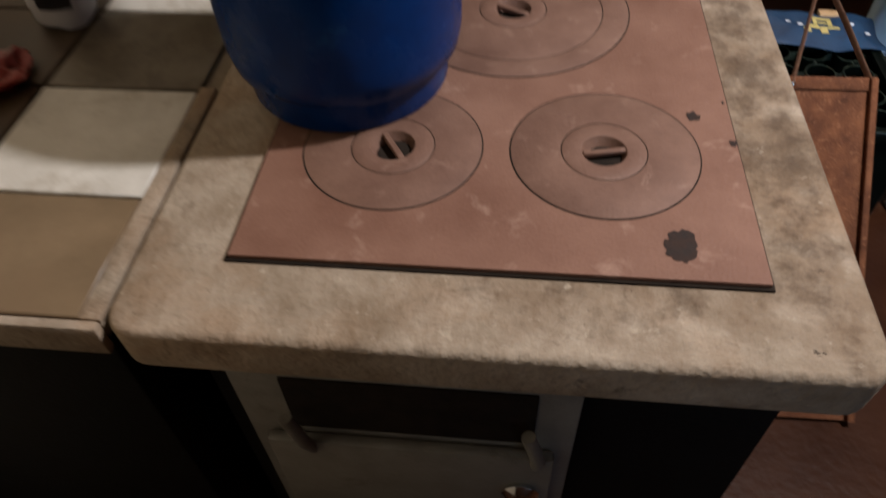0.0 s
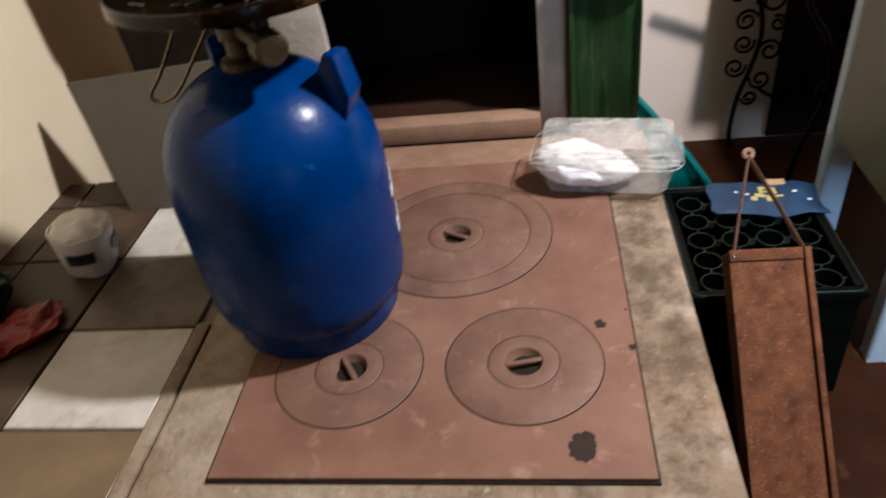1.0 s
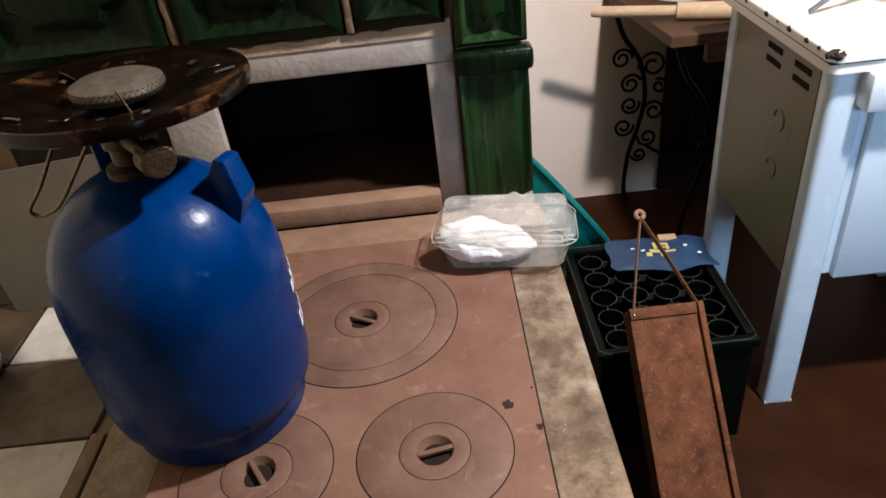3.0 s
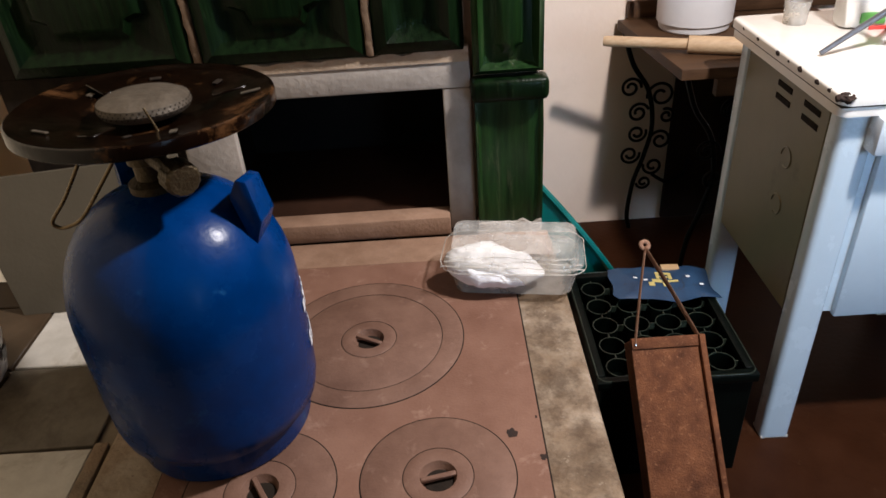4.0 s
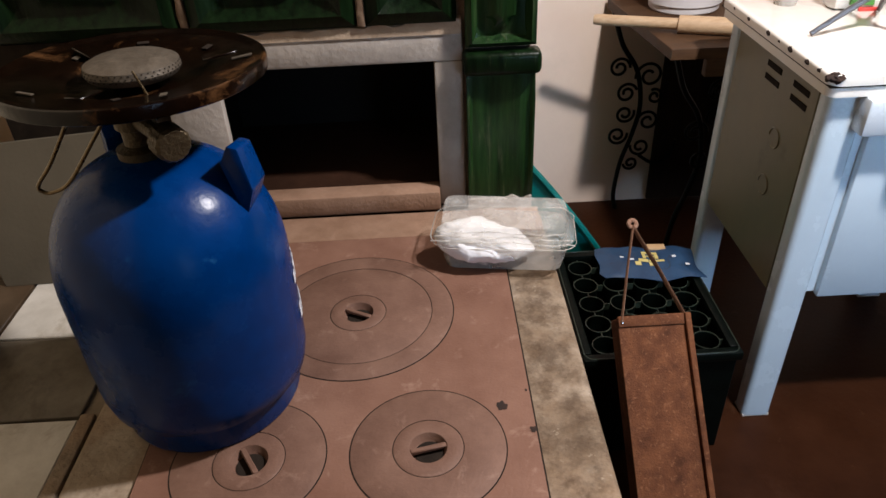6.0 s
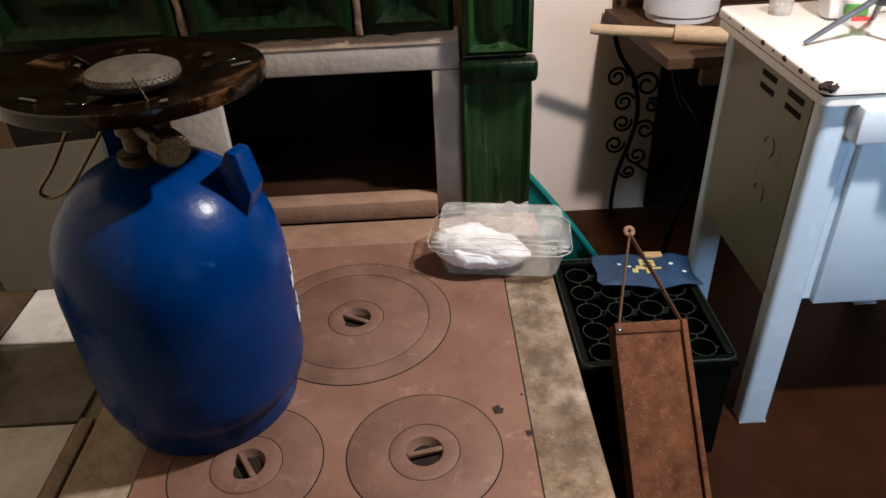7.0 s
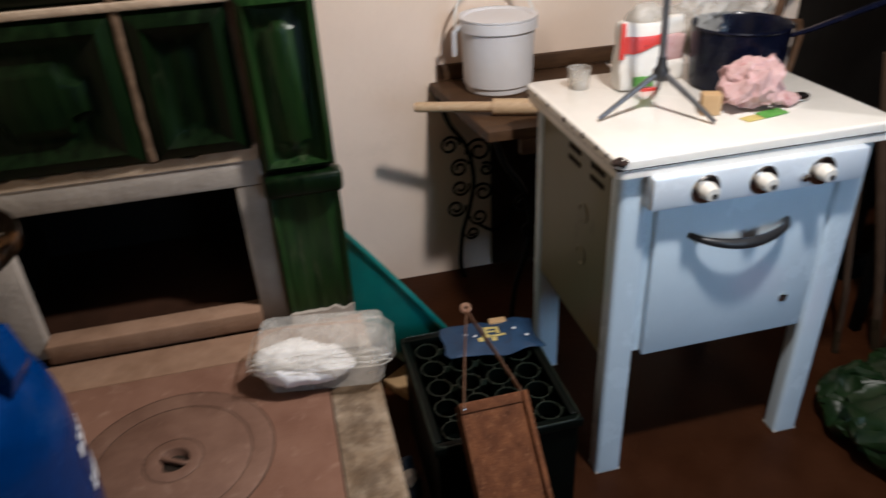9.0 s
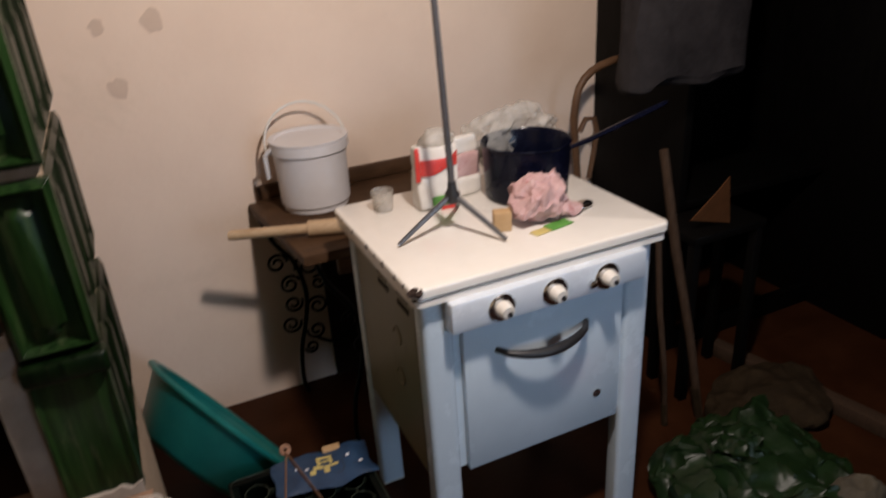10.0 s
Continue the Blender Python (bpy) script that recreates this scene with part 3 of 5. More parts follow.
def tile_stove():
    X0, X1, Y0, Y1 = -0.335, 0.508, 0.70, 1.12
    s = thing("tile_stove", (0, 0, 0), "tall dark green glazed tile stove with a pale framed niche", "tile stove")
    core = box(X0, -0.055, Y0 + 0.004, Y1, 0.0, 1.002)
    box(-0.055, 0.36, Y0 + 0.30, Y1, 0.66, 1.002, bm=core)
    box(0.36, X1 - 0.012, Y0 + 0.004, Y1, 0.0, 1.002, bm=core)
    box(X0, X1 - 0.012, Y0 + 0.004, Y1, 1.002, 2.0, bm=core)
    box(-0.055, 0.36, Y0 + 0.009, Y0 + 0.3, 0.960, 1.002, bm=core)
    box(-0.055, 0.36, Y0 - 0.03, Y1, 0.0, 0.66, bm=core)
    part("core", core, M_MORTAR, s, "pale mortar between the tiles")
    # Lining colour puts the recess's shade into near-black.
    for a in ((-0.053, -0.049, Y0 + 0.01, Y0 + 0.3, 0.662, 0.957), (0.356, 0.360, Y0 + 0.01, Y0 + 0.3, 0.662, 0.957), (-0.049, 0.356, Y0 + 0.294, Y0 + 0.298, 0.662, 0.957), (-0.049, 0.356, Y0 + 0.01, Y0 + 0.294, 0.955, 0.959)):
        part("niche_lining", box(*a), M_BLACKBODY, s, "near-black niche lining, recess shade in its colour")
    # Near-black facings over pale mortar, the shade there put into the colour.
    part("side_facing", box(X0 - 0.002, -0.077, Y0 - 0.004, Y0 + 0.003, 0.69, 1.01), M_GAP, s, "near-black facing beside the niche")
    part("side_facing", box(X0 - 0.002, -0.302, Y0 - 0.004, Y0 + 0.003, 1.011, 1.998), M_GAP, s, "near-black facing beside the tiles")
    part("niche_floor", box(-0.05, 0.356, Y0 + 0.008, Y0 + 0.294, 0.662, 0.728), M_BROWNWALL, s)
    frame_top = box(-0.075, 0.397, Y0 - 0.012, Y0 + 0.008, 0.953, 0.998, 0.004)
    fr = part("niche_frame", frame_top, M_PLASTER, s, "chipped pale niche frame")
    part("jamb", box(0.352, 0.397, Y0 - 0.011, Y0 + 0.009, 0.696, 0.953, 0.004), M_PLASTER, fr)
    part("jamb", box(-0.075, 0.012, Y0 - 0.011, Y0 + 0.009, 0.696, 0.953, 0.004), M_PLASTER, fr)
    part("sill", box(0.012, 0.352, Y0 - 0.03, Y0 + 0.012, 0.696, 0.732, 0.004), M_REAR, fr, "worn brownish sill")
    smear = bmesh.new()
    n = 40
    low, high = [], []
    for i in range(n + 1):
        x = -0.06 + 0.455 * i / n
        low.append(smear.verts.new((x, Y0 - 0.006, 0.997)))
        high.append(smear.verts.new((x, Y0 - 0.004, 1.011 + 0.009 * noise.noise(Vector((i * 0.43, 2.0, 0))) + 0.008 * (i / n) ** 4)))
    for i in range(n):
        smear.faces.new((low[i], low[i + 1], high[i + 1], high[i]))
    g = bmesh.ops.extrude_face_region(smear, geom=smear.faces[:])
    bmesh.ops.translate(smear, verts=[v for v in g["geom"] if isinstance(v, bmesh.types.BMVert)], vec=(0, -0.008, -0.001))
    bmesh.ops.recalc_face_normals(smear, faces=smear.faces)
    part("mortar_strip", smear, M_MORTAR, s, "uneven pale mortar above the frame")
    # rows of moulded tiles
    for z0, z1 in ((1.013, 1.226), (1.242, 1.46), (1.47, 1.688)):
        for x0, x1 in ((-0.30, -0.022), (-0.010, 0.240), (0.252, 0.389)):
            t = part("tile", tile_piece(x1 - x0, z1 - z0), M_GREEN, s)
            t.matrix_local = pose(x0, Y0 + 0.004, z0)
    for jx in (-0.016, 0.246):
        j = box(-0.006, 0.006, -0.012, 0.004, 0.0, 0.66, 0.003)
        bmesh.ops.subdivide_edges(j, edges=[e for e in j.edges if abs(e.verts[0].co.z - e.verts[1].co.z) > 0.3], cuts=40)
        crumple(j, 0.0025, 40, jx * 9 + 2)
        part("joint_filling", j, M_JOINT, s, "rubbed brownish mortar joint").matrix_local = pose(jx, Y0 - 0.006, 1.014)
    # corner pilaster and right flank
    for z0, z1 in ((0.70, 0.932), (0.976, 1.232), (1.25, 1.46), (1.47, 1.688)):
        t = part("pilaster_tile", fluted_piece(0.108, z1 - z0) if z0 < 0.9 else tile_piece(0.108, z1 - z0, 0.026, 0.018, 0.010), M_GREEN_POST, s, "narrow green corner tile")
        t.matrix_local = pose(0.401, Y0 - 0.008, z0)
        for y0 in (0.695, 0.84, 0.985):
            q = part("tile", tile_piece(0.14, z1 - z0, 0.012, 0.022, 0.006), M_GREEN, s)
            q.matrix_local = pose(X1 - 0.012, y0, z0, 0, 0, 90)
    foot = bmesh.new()
    fl, fh = [], []
    for i in range(25):
        x = 0.400 + 0.108 * i / 24
        fl.append(foot.verts.new((x, Y0 - 0.034, 0.6965)))
        fh.append(foot.verts.new((x, Y0 - 0.0325, 0.714 + 0.009 * noise.noise(Vector((i * 0.27, 7.0, 0))))))
    for i in range(24):
        foot.faces.new((fl[i], fl[i + 1], fh[i + 1], fh[i]))
    g = bmesh.ops.extrude_face_region(foot, geom=foot.faces[:])
    bmesh.ops.translate(foot, verts=[v for v in g["geom"] if isinstance(v, bmesh.types.BMVert)], vec=(0, 0.02, 0))
    bmesh.ops.recalc_face_normals(foot, faces=foot.faces)
    part("mortar_smear", foot, M_PLASTER, s, "pale mortar smeared at the corner's foot")
    part("pilaster_back", box(0.402, X1 - 0.006, Y0 - 0.008, Y0 + 0.004, 0.696, 1.69, 0.002), M_MORTAR, s)
    part("moulding", box(0.396, X1 + 0.008, Y0 - 0.044, Y0 - 0.004, 0.936, 0.972, 0.009, 3), M_GREEN, s, "projecting green glazed moulding")
    part("moulding", box(X0, 0.398, Y0 - 0.022, Y0 + 0.004, 1.228, 1.240, 0.004, 2), M_MORTAR, s, "pale joint ledge")
    return s


tile_stove()

# ---- gas cylinder with burner ----
def gas_cylinder():
    s = thing("gas_cylinder", (0.0575, 0.262, 0.7028), "small scuffed blue gas cylinder standing on the hotplate", "gas cylinder")
    prof = [(0.085, 0.0), (0.102, 0.0), (0.104, 0.004), (0.104, 0.028), (0.1055, 0.032), (0.116, 0.042), (0.1195, 0.06), (0.1205, 0.10), (0.1205, 0.136)]
    for i in range(17):
        z = 0.185 + 0.141 * math.sin(math.pi / 2 * i / 16)
        prof.append((0.1205 * (1 - ((z - 0.185) / 0.141) ** 2.25) ** (1 / 2.25) if i < 16 else 0.0, z))
    part("body", lathe(prof, 72), M_BLUE, s, "blue painted steel body")
    # what is left of the guard: folded sheet ears on the shoulder
    ear = [(0.094, 0.248), (0.110, 0.292), (0.102, 0.336), (0.092, 0.339), (0.082, 0.320), (0.091, 0.284)]
    for ang in (-5, 123):
        bm = bmesh.new()
        sides = []
        for v, squeeze in ((-0.022, 1.0), (0.022, 0.9)):
            sides.append([bm.verts.new((r, v * (1 - 0.9 * (z - 0.258)), 0.25 + (z - 0.25) * squeeze)) for r, z in ear])
        n = len(ear)
        for i in range(n):
            bm.faces.new((sides[0][i], sides[0][(i + 1) % n], sides[1][(i + 1) % n], sides[1][i]))
        bm.faces.new(sides[0][::-1])
        bm.faces.new(sides[1])
        bmesh.ops.recalc_face_normals(bm, faces=bm.faces)
        bmesh.ops.bevel(bm, geom=bm.edges[:], offset=0.0016, segments=2, affect="EDGES", profile=0.5)
        bmesh.ops.transform(bm, matrix=Matrix.Rotation(radians(ang), 4, "Z"), verts=bm.verts)
        part("handle_lug", bm, M_BLUE, s, "folded blue sheet-metal ear")
    # worn writing on the side, as bars
    for z0, z1, a0, a1 in ((0.168, 0.174, 6, 26), (0.150, 0.164, 2, 28), (0.112, 0.120, 2, 24), (0.100, 0.109, 2, 28)):
        bm = bmesh.new()
        n = 10
        for k in range(n):
            if k % 3 == 2:
                continue
            b0, b1 = radians(a0 + (a1 - a0) * k / n), radians(a0 + (a1 - a0) * (k + 0.8) / n)
            R = 0.1213
            vs = [bm.verts.new((R * math.cos(a), R * math.sin(a), z)) for a, z in ((b0, z0), (b1, z0), (b1, z1), (b0, z1))]
            bm.faces.new(vs)
        ex = bmesh.ops.extrude_face_region(bm, geom=bm.faces[:])
        for v in ex["geom"]:
            if isinstance(v, bmesh.types.BMVert):
                v.co.x *= 1.004
                v.co.y *= 1.004
        part("printed_bar", bm, M_WHITEPRINT, s, "worn white printed bar")
    # valve
    part("valve", lathe([(0, 0.322), (0.024, 0.322), (0.024, 0.332), (0.015, 0.336), (0.015, 0.352), (0.019, 0.354), (0.019, 0.366), (0.010, 0.368), (0.010, 0.374), (0, 0.374)], 24), M_BRASS, s, "dirty brass valve")
    stem = tube([(0.0, 0, 0.362), (0.052, -0.058, 0.360)], 0.008)
    k = part("valve_stem", stem, M_BRASS, s)
    prof2 = [(0.0, 0.0), (0.014, 0.0), (0.0165, 0.003), (0.0165, 0.019), (0.014, 0.022), (0.0, 0.022)]
    knob = lathe(prof2, 60)
    for v in knob.verts:
        a = math.atan2(v.co.y, v.co.x)
        if math.hypot(v.co.x, v.co.y) > 0.012:
            f = 1 + 0.025 * math.cos(a * 15)
            v.co.x *= f
            v.co.y *= f
    bmesh.ops.transform(knob, matrix=look((0.044, -0.050, 0.361), (0.0, 0.0, 0.365)), verts=knob.verts)
    part("valve_knob", knob, M_BRASS, s, "fluted dirty knob")
    return s


gas_cylinder()


def camping_burner():
    s = thing("camping_burner", pose(0.057, 0.294, 1.083, -2, 1, 0), "burnt rusty camping burner with wide dish on the cylinder", "burner")
    R = 0.127
    dish = [(0.012, 0.002), (0.05, 0.004), (0.060, 0.006), (0.072, 0.013), (0.112, 0.0185), (0.119, 0.0205), (0.122, 0.0225), (0.1245, 0.0232), (R - 0.0008, 0.0222), (R, 0.0195), (R, 0.0105), (R - 0.002, 0.009), (R - 0.004, 0.011), (0.118, 0.0165), (0.074, 0.0095), (0.061, 0.002), (0.05, 0.0), (0.012, -0.002)]
    part("wind_dish", lathe(dish, 80, wobble=0.006), M_RUST, s, "burnt rusty wide dish")
    cap = part("burner_cap", lathe([(0, 0.010), (0.038, 0.011), (0.043, 0.014), (0.0455, 0.019), (0.044, 0.025), (0.036, 0.029), (0.02, 0.0315), (0.0, 0.033)], 48), M_BURNER, s, "grey burner head ringed with small holes")
    holes = bmesh.new()
    for i in range(48):
        for z in (0.0175, 0.0205, 0.0235):
            a = 2 * math.pi * (i + (0.5 if z == 0.0205 else 0)) / 48
            r = 0.0449 if z < 0.022 else 0.0441
            join(holes, lathe([(0, 0), (0.0007, 0), (0.0007, 0.0008), (0, 0.0008)], 6), Matrix.Translation((r * math.cos(a), r * math.sin(a), z)) @ Matrix.Rotation(a, 4, "Z") @ Matrix.Rotation(math.pi / 2, 4, "Y"))
    part("holes", holes, M_GAP, cap, kind="stuff")
    part("riser", lathe([(0.013, -0.034), (0.014, -0.01), (0.018, 0.0), (0.022, 0.008), (0.03, 0.012), (0, 0.012), (0, -0.034)], 24), M_RUST, s)
    # pot supports: three bent strips folded against the dish
    for k, a in enumerate((20, 140, 260)):
        bm = box(0.066, 0.100, -0.008, 0.008, 0.0, 0.002, 0.0008, 1)
        bmesh.ops.transform(bm, matrix=Matrix.Rotation(radians(a), 4, "Z") @ Matrix.Translation((0, 0, 0.0085)) @ Matrix.Rotation(radians(-8), 4, "Y"), verts=bm.verts)
        part("pot_support", bm, M_RUST, s, "folded flat pot support")
    for i, (deg, r, w, d) in enumerate(((12, 0.092, 0.006, 0.0028), (58, 0.086, 0.004, 0.003), (131, 0.098, 0.008, 0.002), (188, 0.082, 0.004, 0.0022), (214, 0.094, 0.006, 0.003), (283, 0.103, 0.010, 0.0026), (322, 0.088, 0.005, 0.0034))):
        sl = box(-w, w, -d, d, 0, 0.001)
        bmesh.ops.transform(sl, matrix=Matrix.Rotation(radians(deg), 4, "Z") @ Matrix.Translation((0, r, 0.0172 + 0.16 * (r - 0.093))) @ Matrix.Rotation(radians(9), 4, "X") @ Matrix.Rotation(radians(17 * i), 4, "Z"), verts=sl.verts)
        part("air_slot", sl, M_BURNER if i % 3 else M_GAP, s)
    loop = [(-0.028, -0.09, 0.006), (-0.056, -0.091, -0.036), (-0.074, -0.092, -0.058), (-0.073, -0.092, -0.065), (-0.064, -0.092, -0.0665), (-0.046, -0.091, -0.057), (-0.016, -0.09, -0.02), (0.004, -0.089, 0.006)]
    pts = smooth_path(loop)
    part("wire_loop", tube(pts, 0.0018, 8), M_WIRE, s, "bent steel wire loop")
    part("igniter_pin", tube([(0.03, -0.052, 0.004), (0.018, -0.047, 0.03)], 0.0012, 6), M_WIRE, s)
    return s


camping_burner()

# ---- clear food box with a napkin ----
def food_box():
    s = thing("food_box", pose(0.445, 0.525, 0.7012, 0, 0, -9), "clear clamshell food box standing on the stove corner", "food box")
    def shell(w, d, z0, z1, flare, r=0.02):
        bm = bmesh.new()
        n = 7
        rings = []
        steps = 6
        for i in range(steps + 1):
            u = i / steps
            g = flare * u
            pts = rounded(-w / 2 - g, w / 2 + g, -d / 2 - g, d / 2 + g, r + g)
            rings.append([bm.verts.new((x, y, z0 + (z1 - z0) * u)) for x, y in pts])
        for a, b in zip(rings, rings[1:]):
            m = len(a)
            for i in range(m):
                bm.faces.new((a[i], a[(i + 1) % m], b[(i + 1) % m], b[i]))
        last = rings[0]
        for f in (0.86, 0.66, 0.42, 0.2):
            nxt = [bm.verts.new((v.co.x * f, v.co.y * f, v.co.z + (0.0025 if f < 0.8 else 0.0) * (1 if z1 < z0 else 0))) for v in rings[0]]
            m = len(nxt)
            for i in range(m):
                bm.faces.new((last[(i + 1) % m], last[i], nxt[i], nxt[(i + 1) % m]))
            last = nxt
        bm.faces.new(last[::-1])
        return bm
    base = shell(0.176, 0.092, 0.0, 0.042, 0.010)
    crumple(base, 0.0016, 30, 2, 0.0)
    part("base", base, M_CLEAR, s, "clear ribbed lower shell")
    lid = shell(0.185, 0.09, 0.074, 0.048, 0.012)
    crumple(lid, 0.003, 22, 5)
    crumple(lid, 0.0016, 70, 9)
    part("lid", lid, M_CLEARLID, s, "clear domed lid")
    for k, (z, g) in enumerate(((0.053, 0.104), (0.060, 0.100), (0.067, 0.096))):
        rib = [(x, -0.055 + 0.003 * k + 0.002 * math.sin(x * 60 + k), z) for x in [-g + 2 * g * i / 24 for i in range(25)]]
        part("rib", crumple(tube(rib, 0.0011, 6), 0.0022, 40, k), M_CLEARLID, s, "moulded rib along the lid")
    rim_pts = [(x, y, 0.046) for x, y in rounded(-0.108, 0.108, -0.06, 0.06, 0.03)]
    part("rim", crumple(tube(rim_pts + rim_pts[:1], 0.0009, 6, flat=0.6), 0.004, 45, 3), M_CLEAR, s)
    return s


food_box()
nap = blob(0.064, 0.037, 0.029, 5, Matrix.Translation((0, 0, 0.029)))
for v in nap.verts:
    fx, fy = v.co.x / 0.062, v.co.y / 0.036
    v.co.x += 0.010 * (abs(fx) ** 3) * (1 if fx > 0 else -1) + 0.25 * v.co.y
    v.co.y += 0.006 * (abs(fy) ** 3) * (1 if fy > 0 else -1)
    v.co.z *= 1.0 - 0.3 * fx
crumple(nap, 0.005, 24, 3.0, 0.0)
crumple(nap, 0.002, 75, 5.0, 0.0)
napkin = part("paper_napkin", nap, M_NAPKIN)
napkin.matrix_world = pose(0.414, 0.509, 0.705, 0, 0, -9)
tagged(napkin, "crumpled white paper napkin inside the clear food box", "napkin")

# ---- things on the ledge ----
bd = thing("leaning_board", (-0.329, 0.518, 0.691), "plain grey hardboard sheet leaning behind the cylinder", "board")
b = bmesh.new()
c4 = [(0, 0, 0.0005), (0.27, 0.012, 0.0005), (0.275, 0.085, 0.218), (-0.071, 0.082, 0.196)]
f4 = b.faces.new([b.verts.new(c) for c in c4])
g4 = bmesh.ops.extrude_face_region(b, geom=[f4])
bmesh.ops.translate(b, verts=[v for v in g4["geom"] if isinstance(v, bmesh.types.BMVert)], vec=(0.0, 0.006, 0.0))
bmesh.ops.recalc_face_normals(b, faces=b.faces)
part("sheet", b, M_BOARD, bd)

def paper_cup():
    s = thing("plastic_cup", pose(-0.322, 0.372, 0.692, 4, 6, 30) @ Matrix.Scale(1.12, 4), "crumpled white plastic cup with a dark printed band", "cup")
    b = lathe([(0, 0), (0.027, 0), (0.031, 0.004), (0.035, 0.03), (0.037, 0.05), (0.039, 0.066), (0.037, 0.067), (0.034, 0.05), (0.03, 0.008), (0, 0.006)], 40)
    crumple(b, 0.003, 34, 1.0, 0.0)
    part("body", b, M_PAIL, s)
    lid = blob(0.037, 0.035, 0.016, 4, Matrix.Translation((0.002, 0, 0.064)))
    crumple(lid, 0.004, 60, 4)
    part("foil", lid, M_BAGWHITE, s, "crumpled torn foil top")
    for a0, a1 in ((-2.2, -1.3), (-0.5, 0.2)):
        band = bmesh.new()
        lo, hi = [], []
        for k in range(9):
            a = a0 + (a1 - a0) * k / 8
            lo.append(band.verts.new((0.0375 * math.cos(a), 0.0375 * math.sin(a), 0.030)))
            hi.append(band.verts.new((0.0395 * math.cos(a), 0.0395 * math.sin(a), 0.048)))
        for k in range(8):
            band.faces.new((lo[k], lo[k + 1], hi[k + 1], hi[k]))
        part("printed_patch", band, M_BLACKPL, s, "dark printed patch")
    return s


paper_cup()
# Red film darkened in its colour for the shadow on the ledge.
M_REDDULL = shade("shaded_red_film", (0.16, 0.012, 0.008), (0.26, 0.03, 0.018), 14, 0.4, bump=0.5, fine=40, bump_d=0.01)
rp = thing("red_packet", pose(-0.355, 0.215, 0.691, 0, 0, 38), "soft red packet lying on the ledge", "packet")
b = blob(0.066, 0.042, 0.013, 5, Matrix.Translation((0, 0, 0.013)))
crumple(b, 0.012, 26, 2.0, 0.0)
crumple(b, 0.004, 70, 5.0, 0.0)
part("body", b, M_REDDULL, rp)
dk = thing("dark_film_bag", pose(-0.44, 0.265, 0.691, 0, 0, 20), "dark green film bag crumpled on the ledge against the wall", "bag")
b = blob(0.052, 0.066, 0.04, 5, Matrix.Translation((0, 0, 0.035)))
crumple(b, 0.014, 20, 7.0, 0.0)
crumple(b, 0.004, 60, 2.0, 0.0)
part("body", b, M_GREENBAG, dk)

# ---- white gas cooker ----
def cooker():
    CX0, CX1, CY0, CY1 = 1.018, 1.592, 0.76, 1.235
    s = thing("gas_cooker", (0.038, 0.020, 0), "old enamelled gas cooker, white top and pale blue front", "cooker")
    top = slab_outline(rounded(0.994, 1.622, 0.737, 1.258, 0.022), 0.848, 0.868, 0.006)
    tp = part("top_panel", top, M_ENAMEL_TOP, s, "chipped white enamel top")
    part("lower_lip", slab_outline(rounded(0.998, 1.618, 0.741, 1.254, 0.02), 0.826, 0.845, 0.003), M_ENAMEL_TOP, s, "white enamel lip")
    part("lip_joint", box(0.9965, 1.618, 0.7395, 1.255, 0.8445, 0.8485), M_GAP, s)
    # chipped front left corner
    part("chip", crumple(blob(0.017, 0.013, 0.0075, 4, Matrix.Translation((1.005, 0.747, 0.861))), 0.0045, 110, 3), M_RUSTSPOT, tp, "rusty chipped corner")
    for cx, cy, r in ((1.0, 0.785, 0.007), (0.998, 0.9, 0.006), (0.997, 0.83, 0.005), (0.998, 1.0, 0.006), (0.998, 0.95, 0.004), (0.998, 1.1, 0.005), (0.998, 1.18, 0.004)):
        part("chip", crumple(blob(r * 0.7, r * 2, r, 2, Matrix.Translation((cx - 0.002, cy, 0.86))), 0.001, 200, cx), M_RUSTSPOT, tp)
    # legs run the whole height as corner posts
    for x0 in (CX0, CX1 - 0.068):
        for y0 in (CY0, CY1 - 0.05):
            leg = box(x0, x0 + 0.068, y0, y0 + 0.05, 0.006, 0.826, 0.013, 4, only=lambda e: abs(e.verts[0].co.z - e.verts[1].co.z) > 0.4)
            lg = part("leg", leg, M_ENAMEL, s, "pale blue enamelled corner leg")
            part("foot", box(x0 + 0.002, x0 + 0.066, y0 + 0.002, y0 + 0.048, 0.0, 0.006), M_KNOB, lg)
    # side panels with slots
    for sx in (CX0 + 0.003, CX1 - 0.009):
        sp = part("side_panel", box(sx, sx + 0.006, CY0 + 0.05, CY1 - 0.05, 0.355, 0.826, 0.001, 1), M_ENAMEL_SIDE, s, "enamel side panel with dim yellow bounce in its colour")
        for y0, z0 in ((0.84, 0.785), (0.84, 0.757), (0.96, 0.785), (0.96, 0.757)):
            x_out = sx - 0.0015 if sx < 1.2 else sx + 0.006
            part("vent_slot", box(x_out, x_out + 0.0015, y0, y0 + 0.065, z0, z0 + 0.012), M_GAP, sp)
    # embossed ornament on the left side
    for k, (oy, oz, r) in enumerate(((0.93, 0.66, 0.022), (0.93, 0.55, 0.022))):
        part("ornament", tube([(CX0 + 0.0025, oy + r * math.cos(a), oz + r * math.sin(a)) for a in [2 * math.pi * i / 20 for i in range(17)]], 0.002, 6), M_ENAMEL_SIDE, s)
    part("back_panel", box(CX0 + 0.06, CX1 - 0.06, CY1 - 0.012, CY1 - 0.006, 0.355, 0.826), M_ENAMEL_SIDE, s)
    part("oven_floor", box(CX0 + 0.01, CX1 - 0.01, CY0 + 0.03, CY1 - 0.03, 0.372, 0.384), M_BLACKBODY, s)
    # front: right stile, knob strip, door
    part("front_inner", box(CX0 + 0.068, CX1 - 0.068, CY0 + 0.012, CY0 + 0.02, 0.372, 0.826), M_ENAMEL, s)
